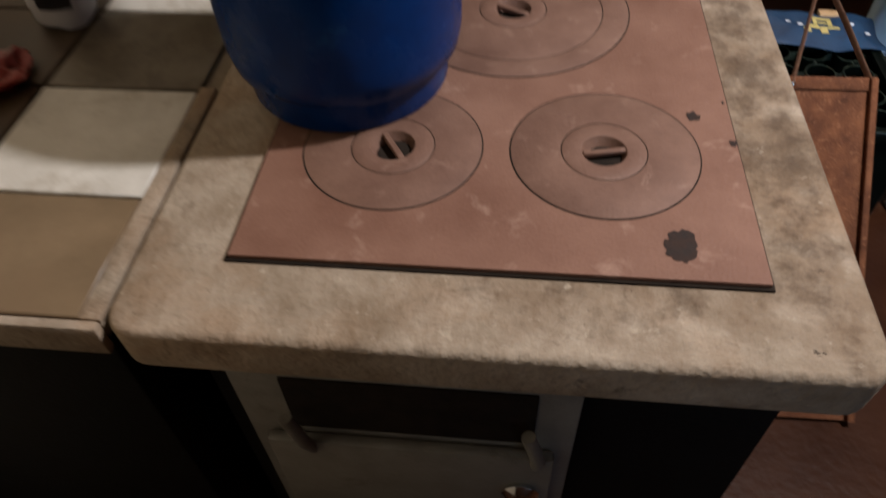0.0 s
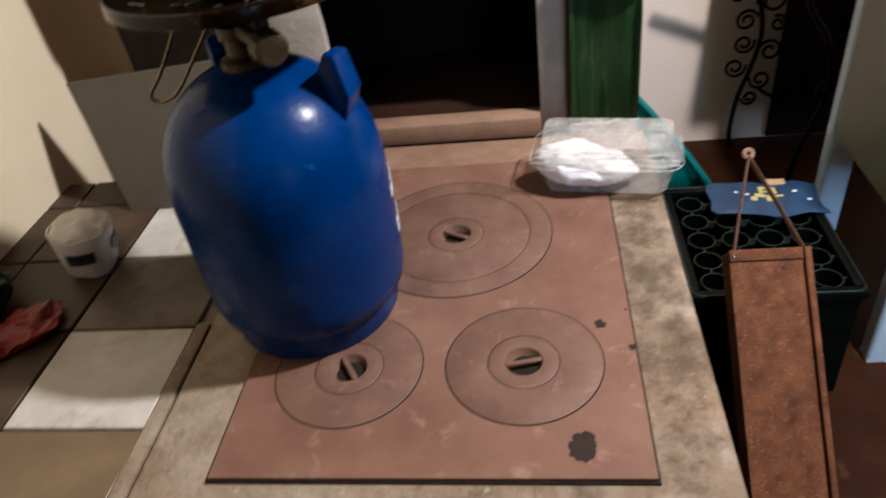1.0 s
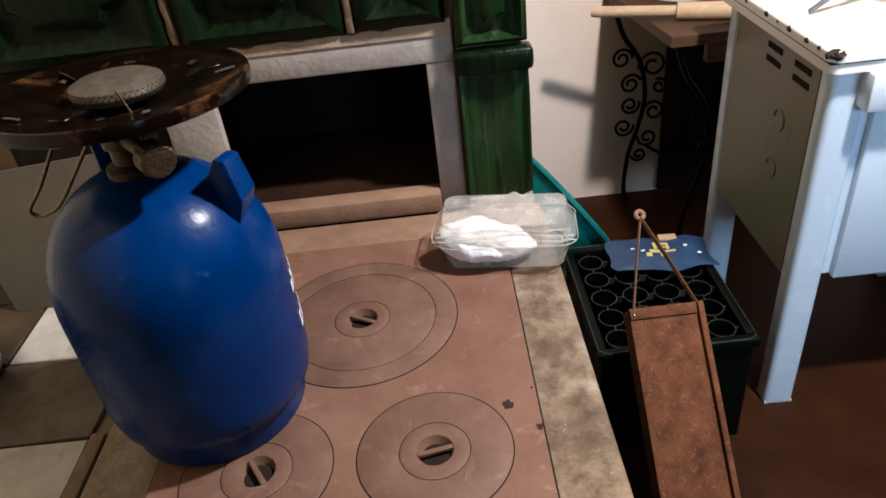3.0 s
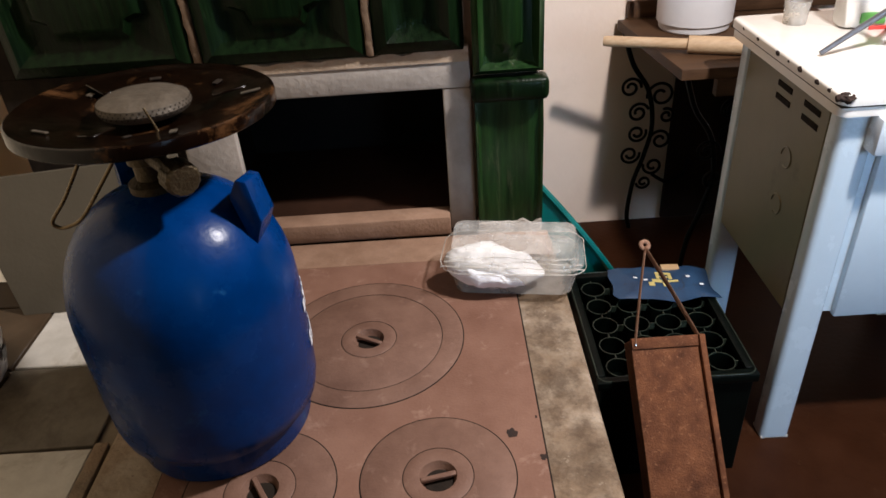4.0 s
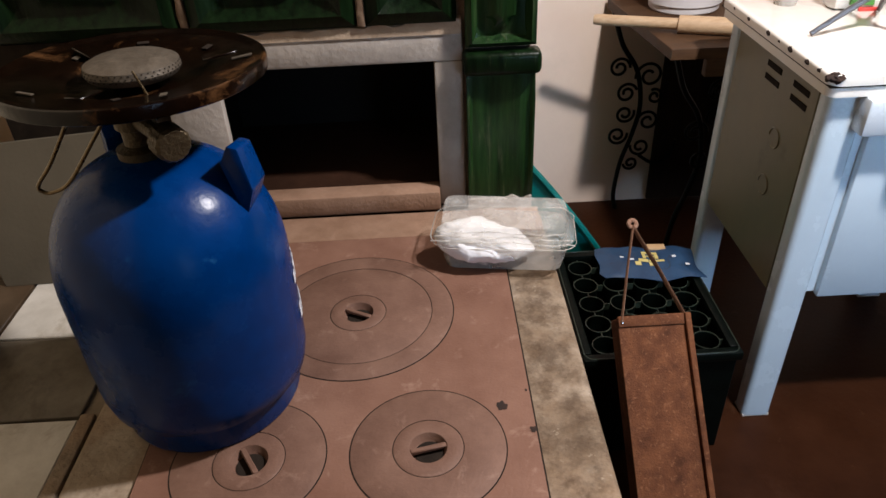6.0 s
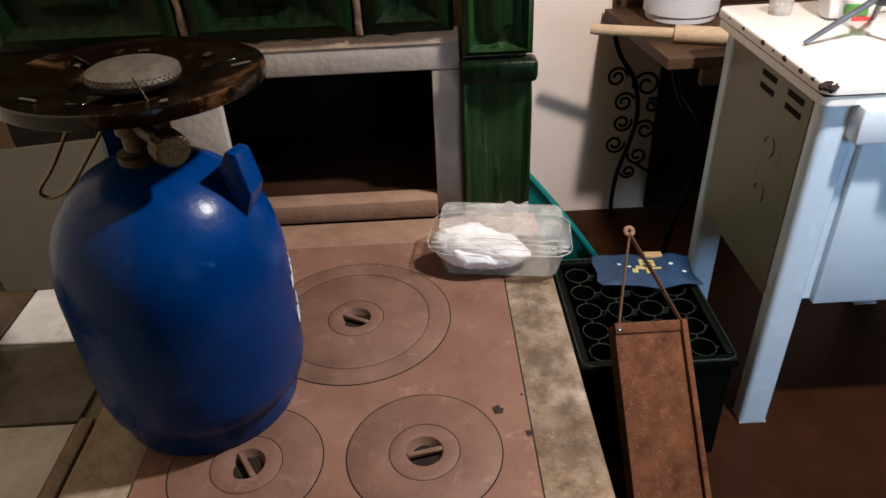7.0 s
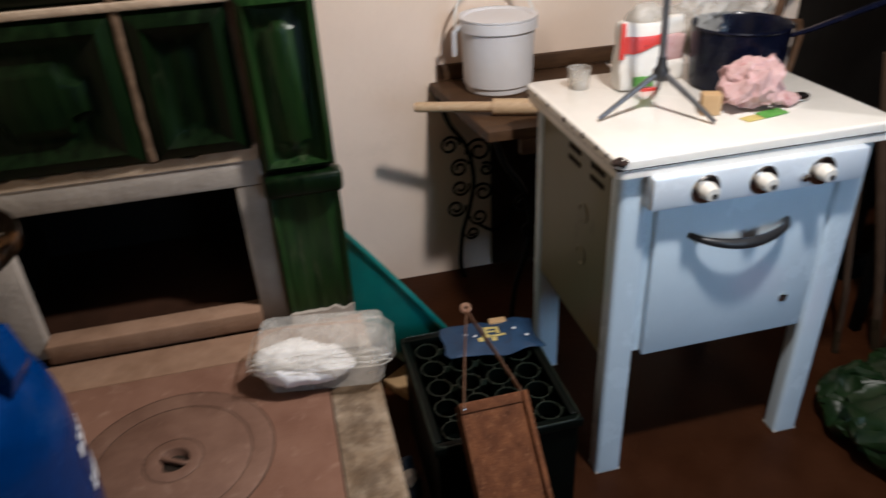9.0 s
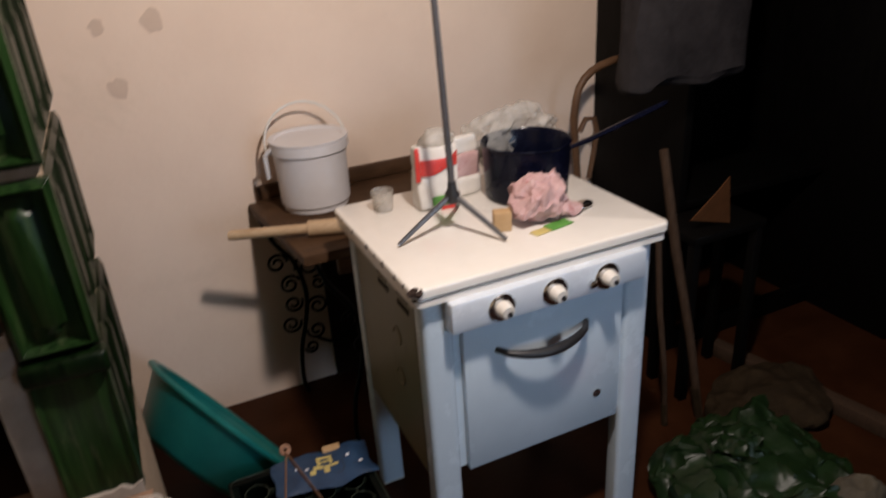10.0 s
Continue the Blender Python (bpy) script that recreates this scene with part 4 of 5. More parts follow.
    strip = part("knob_panel", box(1.066, 1.546, 0.722, 0.768, 0.755, 0.826, 0.006), M_ENAMEL_PANEL, s, "white enamel knob panel")
    door = part("oven_door", box(1.104, 1.512, 0.757, 0.776, 0.366, 0.750, 0.004), M_ENAMEL, s, "pale blue enamel oven door")
    h = [(1.18 + 0.232 * i / 12, 0.757 - 0.046 * math.sin(math.pi * i / 12) ** 0.5, 0.668 - 0.014 * math.sin(math.pi * i / 12)) for i in range(13)]
    part("handle", tube(h, [0.006 + 0.006 * math.sin(math.pi * i / 12) for i in range(13)], 12), M_BLACKPL, door, "black curved door handle")
    b = lathe([(0, 0), (0.011, 0), (0.011, 0.003), (0.007, 0.005), (0, 0.005)], 20, m=pose(1.447, 0.757, 0.456, 90))
    part("badge", b, M_CHROME, door, "small round maker's badge")
    part("badge_dot", lathe([(0, 0.005), (0.005, 0.005), (0.005, 0.006), (0, 0.006)], 12, m=pose(1.447, 0.757, 0.456, 90)), M_BLACKPL, door)
    for kx in (1.178, 1.305, 1.437):
        m = pose(kx, 0.722, 0.79, 90)
        kb = part("knob", lathe([(0, 0), (0.0185, 0), (0.018, 0.012), (0.0155, 0.026), (0.013, 0.029), (0, 0.029)], 24, m=m), M_KNOB, strip, "ivory knob")
        part("bezel", lathe([(0.018, 0), (0.03, 0), (0.031, 0.003), (0.028, 0.006), (0.0185, 0.007), (0.018, 0)], 36, m=m), M_CHROME, kb, "chrome bezel")
        part("index_mark", lathe([(0, 0), (0.006, 0), (0.006, 0.003), (0, 0.003)], 14, m=pose(kx + 0.003, 0.694, 0.786, 90)), M_BLACKPL, kb, "dark end mark")
    part("small_tap", lathe([(0, 0), (0.009, 0), (0.009, 0.008), (0.005, 0.012), (0, 0.012)], 16, m=pose(1.398, 0.722, 0.782, 90)), M_CHROME, strip)
    return s


cooker()

# ---- things on the cooker ----
def tripod():
    s = thing("mini_tripod", (1.228, 0.975, 0.868), "dark metal tripod stand with thin upright pole on the cooker", "tripod")
    part("hub", lathe([(0, 0.07), (0.012, 0.07), (0.017, 0.077), (0.017, 0.092), (0.011, 0.10), (0.009, 0.12), (0, 0.12)], 20), M_BLACKPL, s)
    for ex, ey in ((-0.14, -0.012), (0.07, -0.112), (0.07, 0.125)):
        d = math.hypot(ex, ey)
        part("leg", tube([(ex * 0.1, ey * 0.1, 0.082), (ex * 0.55, ey * 0.55, 0.045), (ex, ey, 0.006)], [0.007, 0.006, 0.005], 8), M_TRIPOD, s)
    part("pole", tube([(0, 0, 0.11), (-0.011, 0, 0.40), (-0.020, 0, 0.63)], [0.0075, 0.007, 0.006], 10), M_TRIPOD, s, "thin grey metal pole")
    return s


tripod()


def pot():
    s = thing("saucepan", pose(1.486, 1.090, 0.868) @ Matrix.Scale(1.14, 4), "dark blue enamel saucepan with a long handle", "saucepan")
    part("body", lathe([(0, 0), (0.084, 0), (0.09, 0.006), (0.093, 0.06), (0.095, 0.118), (0.098, 0.121), (0.0965, 0.124), (0.092, 0.118), (0.088, 0.02), (0, 0.016)], 56), M_POT, s)
    part("inside", lathe([(0, 0.05), (0.0895, 0.05), (0.0895, 0.052), (0, 0.052)], 40), M_POTIN, s)
    part("handle", tube([(0.09, -0.01, 0.085), (0.15, -0.015, 0.097), (0.30, -0.02, 0.135), (0.36, -0.02, 0.15)], [0.007, 0.009, 0.011, 0.008], 10, flat=0.55), M_POT, s, "long dark handle")
    return s


pot()
cl = thing("pink_cloth", pose(1.425, 0.935, 0.8685, 0, 0, 8) @ Matrix.Scale(1.09, 4), "crumpled pink patterned cloth against the saucepan", "cloth")
b = blob(0.062, 0.046, 0.052, 5, Matrix.Translation((0, 0, 0.05)))
crumple(b, 0.022, 16, 4.0, 0.002)
crumple(b, 0.010, 48, 9.0, 0.002)
part("cloth_body", b, M_CLOTH, cl)
b = blob(0.04, 0.03, 0.012, 4, Matrix.Translation((0.055, -0.02, 0.012)))
crumple(b, 0.008, 40, 6.0, 0.001)
part("cloth_fold", b, M_CLOTH, cl)
gp = thing("green_packet", pose(1.438, 0.875, 0.8685, 0, 0, 10), "small green and yellow seed packet under the cloth", "packet")
b = box(-0.03, 0.035, -0.016, 0.016, 0.0, 0.003, 0.001)
crumple(b, 0.002, 60, 2, 0.0)
part("body", b, M_GREENPR, gp)
part("yellow_end", box(-0.075, -0.032, -0.014, 0.012, 0.0, 0.0025, 0.001), M_YELLOW, gp, "yellow end")
sp = thing("spoon", pose(1.548, 0.935, 0.8685, 0, 0, 22), "steel spoon lying on the cooker top", "spoon")
part("bowl", blob(0.03, 0.02, 0.007, 3, Matrix.Translation((0, 0, 0.0065))), M_CHROME, sp)
part("handle", tube([(-0.025, 0, 0.008), (-0.06, 0, 0.014), (-0.11, 0.0, 0.01)], [0.004, 0.003, 0.005], 8, flat=0.5), M_CHROME, sp)
lg = thing("small_card_box", pose(1.323, 0.925, 0.8685, 0, 0, -20), "small brown card box beside the tripod", "box")
part("body", box(-0.02, 0.02, -0.016, 0.016, 0, 0.045, 0.002), M_CARD, lg)


def packet(name, label, x, y, w, d, h, rot, mats):
    s = thing(name, pose(x, y, 0.8685, 0, 0, rot), label, "packet")
    zz = [0.0, 0.33, 0.72, 1.0]
    names = ("lower_print", "body", "upper_print")
    for i in range(3):
        b = box(-w / 2, w / 2, -d / 2 * (1 - 0.25 * i), d / 2 * (1 - 0.25 * i), h * zz[i], h * zz[i + 1], 0.006)
        bmesh.ops.subdivide_edges(b, edges=b.edges[:], cuts=3, use_grid_fill=True)
        crumple(b, 0.005, 24, x * 9 + i, 0.0)
        part(names[i], b, mats[i], s)
    return s


fl = thing("flour_packet", pose(1.260, 1.140, 0.8685, 0, 0, -6), "white paper packet with red and green print", "packet")
b = box(-0.052, 0.052, -0.03, 0.03, 0.0, 0.156, 0.008)
bmesh.ops.subdivide_edges(b, edges=b.edges[:], cuts=5, use_grid_fill=True)
for v in b.verts:
    v.co.y *= 1 - 2.5 * max(0.0, v.co.z - 0.07)
crumple(b, 0.005, 22, 3.0, 0.0)
part("body", b, M_BAGWHITE, fl)
for nm, mt, x0, x1, z0, z1 in (("red_label", M_RED, -0.043, 0.048, 0.088, 0.128), ("red_edge", M_RED, -0.056, -0.044, 0.08, 0.158), ("green_print", M_GREENPR, -0.02, 0.03, 0.012, 0.034), ("red_print", M_RED, 0.0, 0.04, 0.0, 0.008)):
    b = box(x0, x1, -0.0345, -0.028, z0, z1, 0.002)
    bmesh.ops.subdivide_edges(b, edges=b.edges[:], cuts=3, use_grid_fill=True)
    for v in b.verts:
        v.co.y *= 1 - 2.2 * max(0.0, v.co.z - 0.07)
    if nm == "red_label":
        for v in b.verts:
            if v.co.z < 0.105:
                v.co.z += 9.0 * (v.co.x + 0.02) ** 2
    crumple(b, 0.003, 22, 3.0)
    part(nm, b, mt, fl)
b = blob(0.045, 0.02, 0.03, 4, Matrix.Translation((0.01, 0, 0.165)))
crumple(b, 0.01, 24, 6.0)
part("film_top", b, M_CLEARBAG, fl, "clear crumpled film top")
packet("pink_packet", "crumpled pale pink bag behind the tripod", 1.357, 1.182, 0.075, 0.05, 0.15, 10, (M_BAGWHITE, M_CLOTH, M_BAGWHITE))
cb = thing("clear_bag", pose(1.518, 1.210, 0.868, 0, 0, 0), "crumpled clear plastic bag behind the saucepan", "bag")
b = blob(0.14, 0.032, 0.085, 5, Matrix.Translation((0, 0, 0.115)))
crumple(b, 0.024, 13, 5.0, 0.0)
crumple(b, 0.008, 45, 2.0, 0.0)
part("film", b, M_CLEARBAG, cb)
gl = thing("drinking_glass", pose(1.138, 1.190, 0.868), "short clear glass near the cooker's back edge", "glass")
part("glass_wall", lathe([(0.0, 0.0), (0.024, 0.0), (0.028, 0.05), (0.0265, 0.05), (0.022, 0.006), (0, 0.006)], 28), M_CLEAR, gl)

# ---- side table with wrought legs ----
def side_table():
    s = thing("side_table", (0, 0, 0), "small brown board table on black wrought-iron scroll legs", "table")
    part("tabletop", slab_outline([(0.952, 1.33), (1.50, 1.32), (1.50, 1.812), (0.902, 1.812)], 0.70, 0.728, 0.003, 2), M_WOOD, s, "brown stained board top")
    part("front_board", box(1.04, 1.5, 1.318, 1.345, 0.655, 0.699, 0.003), M_WOOD, s, "brown apron board")
    part("back_rail", box(0.93, 1.98, WALL_Y - 0.018, WALL_Y - 0.001, 0.728, 0.778, 0.003), M_WOOD, s, "brown wooden rail along the wall")

    def spiral(cx, cz, r, a0, turns, y, bar, thick=0.0047):
        """A flat bar rolled inwards from its outer end at angle a0."""
        n = 30
        pts = []
        for i in range(n + 1):
            u = i / n
            a = radians(a0) + turns * 2 * math.pi * u
            rr = r * (1 - 0.72 * u)
            pts.append((cx + rr * math.cos(a), y, cz + rr * math.sin(a)))
        part("scroll", tube(pts, thick, 7), M_WROUGHT, bar)

    def scroll_leg(y, dx, dz, side, scrolls):
        def at(x, z):
            return (dx + side * (x - 0.95), y, z + dz)
        ctrl = [at(x, z) for x, z in ((0.916, 0.70), (0.952, 0.596), (1.008, 0.507), (1.030, 0.389), (1.012, 0.28), (0.984, 0.181), (0.973, 0.06), (0.985, 0.0))]
        ctrl[-1] = (ctrl[-1][0], y, 0.0)
        bar = part("scroll_leg", tube(smooth_path(ctrl), 0.0078, 8), M_WROUGHT, s, "black wrought-iron leg")
        for cx, cz, r, a0, turns in scrolls:
            x, _, z = at(cx, cz)
            spiral(x, z, r, a0 if side > 0 else 180 - a0, turns * side, y, bar)
        return bar
    both = ((0.950, 0.520, 0.034, 0, 1.5), (0.981, 0.434, 0.034, 20, 1.5), (0.982, 0.362, 0.032, 20, -1.5), (0.964, 0.286, 0.034, 10, -1.5),
            (1.050, 0.490, 0.046, 190, -1.4), (1.074, 0.418, 0.026, 120, -1.4), (1.062, 0.333, 0.036, 160, -1.4), (1.046, 0.240, 0.033, 170, 1.4), (1.020, 0.179, 0.025, 190, 1.4))
    leg = scroll_leg(1.775, 0.95, 0.0, 1, both)
    part("scroll", tube(smooth_path([(1.046, 1.775, 0.207), (1.10, 1.775, 0.175), (1.15, 1.775, 0.20), (1.165, 1.775, 0.26)]), 0.006, 7), M_WROUGHT, leg)
    scroll_leg(1.775, 1.40, 0.0, -1, both)
    scroll_leg(1.40, 1.02, 0.0, 1, ((1.060, 0.585, 0.034, 190, -1.4), (1.107, 0.435, 0.046, 180, -1.4), (1.004, 0.464, 0.034, 0, 1.5), (1.029, 0.379, 0.03, 10, -1.5)))
    # Dark board added over the wall, deepening the shade below the tabletop.
    part("back_panel", box(1.10, 1.49, 1.795, 1.809, 0.02, 0.699, 0.002), M_DARKPANEL, s, "dark brown board added behind the legs")
    return s


side_table()


def pail():
    s = thing("white_pail", pose(1.092, 1.688, 0.728) @ Matrix.Scale(1.2, 4), "white plastic pail with thin bail handle on the side table", "pail")
    part("body", lathe([(0, 0), (0.078, 0), (0.082, 0.004), (0.092, 0.15), (0.094, 0.15), (0.098, 0.153), (0.098, 0.176), (0.095, 0.178), (0.091, 0.174), (0.088, 0.02), (0, 0.012)], 56), M_PAIL, s)
    part("lid", lathe([(0, 0.177), (0.08, 0.177), (0.086, 0.183), (0.0985, 0.183), (0.0985, 0.179), (0, 0.174)], 48), M_PAIL, s, "pale lid")
    pts = [(-0.099 + 0.0, 0.0, 0.15)]
    for i in range(15):
        a = radians(180 - 180 * i / 14)
        pts.append((0.104 * math.cos(a), 0.02 + 0.085 * math.sin(a) * 0.5, 0.16 + 0.095 * math.sin(a)))
    part("handle", tube(pts, 0.0035, 7), M_BAGWHITE, s, "thin white bail handle")
    part("lug", tube([(-0.092, -0.01, 0.17), (-0.112, 0.0, 0.15), (-0.11, 0.01, 0.09)], 0.006, 8), M_PAIL, s)
    return s


pail()
rp2 = thing("rolling_pin", (0, 0, 0), "plain pale wooden rolling pin on the side table's edge", "rolling pin")
ax = [Vector((0.797, 1.532, 0.7515)), Vector((1.003, 1.456, 0.7515)), Vector((1.22, 1.376, 0.7515))]
part("handle", tube([ax[0], ax[0].lerp(ax[1], 0.06), ax[1]], [0.0125, 0.0145, 0.0145], 16), M_PINWOOD, rp2)
part("roller", tube([ax[1] - (ax[1] - ax[0]) * 0.005, ax[1], ax[2]], [0.018, 0.0225, 0.0225], 20), M_PINWOOD, rp2)

# ---- floor things between stove and cooker ----
def crate():
    X0, X1, Y0, Y1, Z = 0.642, 0.962, 0.70, 1.085, 0.297
    s = thing("bottle_crate", (0, 0, 0), "dark green plastic bottle crate with round bottle cells", "crate")
    for n, a in (("wall_panel", (X0, X1, Y0, Y0 + 0.012)), ("wall_panel", (X0, X1, Y1 - 0.012, Y1)), ("wall_panel", (X0, X0 + 0.012, Y0 + 0.012, Y1 - 0.012)), ("wall_panel", (X1 - 0.012, X1, Y0 + 0.012, Y1 - 0.012))):
        part(n, box(*a, 0.0, Z - 0.02, 0.002, 1), M_CRATE, s)
    part("bottom", box(X0 + 0.012, X1 - 0.012, Y0 + 0.012, Y1 - 0.012, 0.0, 0.012), M_CRATE, s)
    rim = bmesh.new()
    for a in ((X0 - 0.008, X1 + 0.008, Y0 - 0.008, Y0 + 0.014), (X0 - 0.008, X1 + 0.008, Y1 - 0.014, Y1 + 0.008), (X0 - 0.008, X0 + 0.014, Y0 + 0.015, Y1 - 0.015), (X1 - 0.014, X1 + 0.008, Y0 + 0.015, Y1 - 0.015)):
        box(*a, Z - 0.022, Z, 0.004, 2, bm=rim)
    part("rim", rim, M_CRATE, s)
    edge = [(x, y, Z + 0.0005) for x, y in rounded(X0 - 0.004, X1 + 0.004, Y0 - 0.004, Y1 + 0.004, 0.02)]
    part("rim_edge", tube(edge + edge[:1], 0.0016, 6), M_CRATE_RIM, s, "rim edge coloured lighter as if lit")
    dx, dy = (X1 - X0 - 0.03) / 4, (Y1 - Y0 - 0.03) / 5
    for i in range(4):
        for j in range(5):
            cx, cy = X0 + 0.015 + dx * (i + 0.5), Y0 + 0.015 + dy * (j + 0.5)
            part("cell_ring", lathe([(0.0275, Z - 0.05), (0.0275, Z - 0.013), (0.0288, Z - 0.012), (0.0288, Z - 0.05), (0.0275, Z - 0.05)], 24, m=Matrix.Translation((cx, cy, 0))), M_CRATE, s)
            part("ring_edge", lathe([(0.0272, Z - 0.0125), (0.0274, Z - 0.0105), (0.0292, Z - 0.0105), (0.0294, Z - 0.0125), (0.0272, Z - 0.0125)], 24, m=Matrix.Translation((cx, cy, 0))), M_CRATE_RIM, s)
            part("cell_web", box(cx + 0.0288, cx + (dx - 0.0288 if i < 3 else dx * 0.5), cy - 0.0012, cy + 0.0012, Z - 0.03, Z - 0.012), M_CRATE_RIM, s)
            part("cell_web", box(cx - 0.0012, cx + 0.0012, cy + 0.0288, cy + (dy - 0.0288 if j < 4 else dy * 0.5), Z - 0.03, Z - 0.012), M_CRATE_RIM, s)
    return s


crate()


def blue_bag():
    s = thing("blue_packet", pose(0.852, 1.025, 0.2985, 0, 0, -4), "blue printed packet with yellow shapes, lying on the crate", "packet")
    def lie(x, y):
        """Height of the limp packet's top at a spot."""
        return 0.014 + 0.007 * noise.noise(Vector((x * 22, y * 22, 1.0))) - 0.25 * max(0.0, abs(x) - 0.09)
    def sheet(x0, x1, y0, y1, lift, nx, ny, ragged):
        bm = bmesh.new()
        rows = []
        for a in range(nx + 1):
            col = []
            for c in range(ny + 1):
                x, y = x0 + (x1 - x0) * a / nx, y0 + (y1 - y0) * c / ny
                e = 1.0 if ragged == 0 else min(1, 4 * min(a / nx, 1 - a / nx, c / ny, 1 - c / ny))
                x += ragged * noise.noise(Vector((x * 18, y * 18, 5.0))) * (1.4 - e)
                y += ragged * noise.noise(Vector((x * 18, y * 18, 9.0))) * (1.4 - e)
                col.append(bm.verts.new((x, y, max(0.002, lie(x, y) * (0.35 + 0.65 * e) + lift))))
            rows.append(col)
        for p, q in zip(rows, rows[1:]):
            for c in range(ny):
                bm.faces.new((p[c], q[c], q[c + 1], p[c + 1]))
        ex = bmesh.ops.extrude_face_region(bm, geom=bm.faces[:])
        for v in ex["geom"]:
            if isinstance(v, bmesh.types.BMVert):
                v.co.z += 0.0012
        bmesh.ops.recalc_face_normals(bm, faces=bm.faces)
        return bm
    part("body", sheet(-0.115, 0.125, -0.07, 0.058, 0.0, 26, 14, 0.012), M_BLUEBAG, s)
    for x0, x1, y0, y1 in ((-0.008, 0.03, 0.016, 0.024), (-0.008, 0.0, -0.004, 0.015), (0.022, 0.03, -0.004, 0.015), (0.001, 0.021, 0.003, 0.008), (-0.02, 0.004, -0.018, -0.007), (0.006, 0.042, -0.016, -0.009), (-0.03, -0.016, -0.032, -0.019), (0.004, 0.018, -0.034, -0.018)):
        part("printed_shape", sheet(x0, x1, y0, y1, 0.0022, 4, 3, 0.0), M_YELLOW, s, "yellow printed shape")
    for x, y in ((-0.062, 0.0), (0.065, 0.004), (0.09, -0.03), (-0.04, -0.012)):
        part("printed_shape", sheet(x, x + 0.009, y, y + 0.007, 0.0022, 2, 2, 0.0), M_WHITEPRINT, s)
    part("card_edge", box(0.015, 0.06, 0.045, 0.068, 0.0, 0.012, 0.003), M_CARD, s, "brown card edge")
    return s


blue_bag()


def scuttle():
    top = Vector((0.763, 0.695, 0.412))
    bot = Vector((0.768, 0.27, 0.004))
    up = (top - bot)
    L = up.length
    zc = up.normalized()
    xc = Vector((1, 0.03, 0))
    xc = (xc - zc * xc.dot(zc)).normalized()
    yc = zc.cross(xc)
    m = Matrix(((xc.x, yc.x, zc.x, bot.x), (xc.y, yc.y, zc.y, bot.y), (xc.z, yc.z, zc.z, bot.z), (0, 0, 0, 1)))
    s = thing("rusty_ash_pan", m, "long rusty sheet-metal ash pan leaning against the crate", "ash pan")
    W = 0.072
    part("back_sheet", box(-W, W, -0.004, 0.0, 0.004, L, 0.001, 1), M_SCUTTLE, s)
    part("side_flange", box(W - 0.012, W, -0.016, -0.004, 0.004, L, 0.003), M_SCUTTLE, s)
    part("side_wall", box(-W, -W + 0.003, 0.0, 0.05, 0.004, L - 0.003, 0.001, 1), M_SCUTTLE, s)
    part("side_wall", box(W - 0.003, W, 0.0, 0.05, 0.004, L - 0.003, 0.001, 1), M_SCUTTLE, s)
    part("top_fold", box(-W, W - 0.012, -0.009, -0.004, L - 0.022, L, 0.002), M_SCUTTLE, s)
    inv = m.inverted()
    peak = inv @ Vector((0.759, 0.872, 0.507))
    for sx in (-W + 0.006, W - 0.006):
        a = Vector((sx, -0.006, L - 0.015))
        part("strap", tube([a, a.lerp(peak, 0.5) + Vector((0, 0, 0.004)), peak], 0.009, 8, flat=0.25), M_STRAP, s, "bent rusty metal strap")
    part("strap_eye", tube([peak + Vector((0.008 * math.cos(a), 0.0, 0.007 + 0.008 * math.sin(a))) for a in [2 * math.pi * i / 14 for i in range(15)]], 0.005, 8), M_STRAP, s)
    part("rivet", lathe([(0, 0), (0.004, 0), (0.003, 0.003), (0, 0.004)], 12, m=pose(-W + 0.007, -0.009, L - 0.012, 90)), M_CHROME, s)
    return s


scuttle()


def teal_tub():
    axis = Vector((0.80, 0.28, 0.53)).normalized()
    s = thing("teal_washtub", Matrix.Translation((0.684, 1.41, 0.25)) @ axis.to_track_quat("Z", "Y").to_matrix().to_4x4(), "teal plastic washtub leaning on edge behind the stove", "washtub")
    part("shell", lathe([(0, -0.15), (0.17, -0.15), (0.19, -0.135), (0.256, -0.010), (0.25, -0.008), (0.185, -0.125), (0.16, -0.14), (0, -0.14)], 72), M_TEAL, s)
    part("rim", lathe([(0.25, -0.010), (0.268, -0.010), (0.276, -0.006), (0.277, 0.001), (0.272, 0.006), (0.255, 0.004), (0.249, -0.004), (0.25, -0.010)], 72), M_TEAL, s, "rolled teal rim")
    return s


teal_tub()
wd = thing("kindling_board", pose(0.74, 1.30, 0.0, 0, 0, 35), "short rough wooden board lying behind the crate", "board")
part("plank", box(-0.14, 0.14, -0.05, 0.05, 0.0, 0.03, 0.004), M_CARD, wd)

# ---- dark corner on the east side ----
# Cupboard's near-black colour holds the deep shade of this corner.
def wardrobe():
    s = thing("dark_cupboard", (0, 0, 0), "wooden cupboard, deep shade put into its near-black colour", "cupboard")
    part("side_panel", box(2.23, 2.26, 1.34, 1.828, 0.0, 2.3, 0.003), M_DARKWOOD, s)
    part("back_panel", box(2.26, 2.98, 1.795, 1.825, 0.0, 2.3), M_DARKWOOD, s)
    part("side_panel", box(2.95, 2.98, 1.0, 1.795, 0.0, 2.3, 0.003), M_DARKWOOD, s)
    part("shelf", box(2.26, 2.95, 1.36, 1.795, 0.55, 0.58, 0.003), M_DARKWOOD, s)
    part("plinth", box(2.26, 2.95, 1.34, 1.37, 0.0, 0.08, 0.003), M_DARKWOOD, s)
    return s


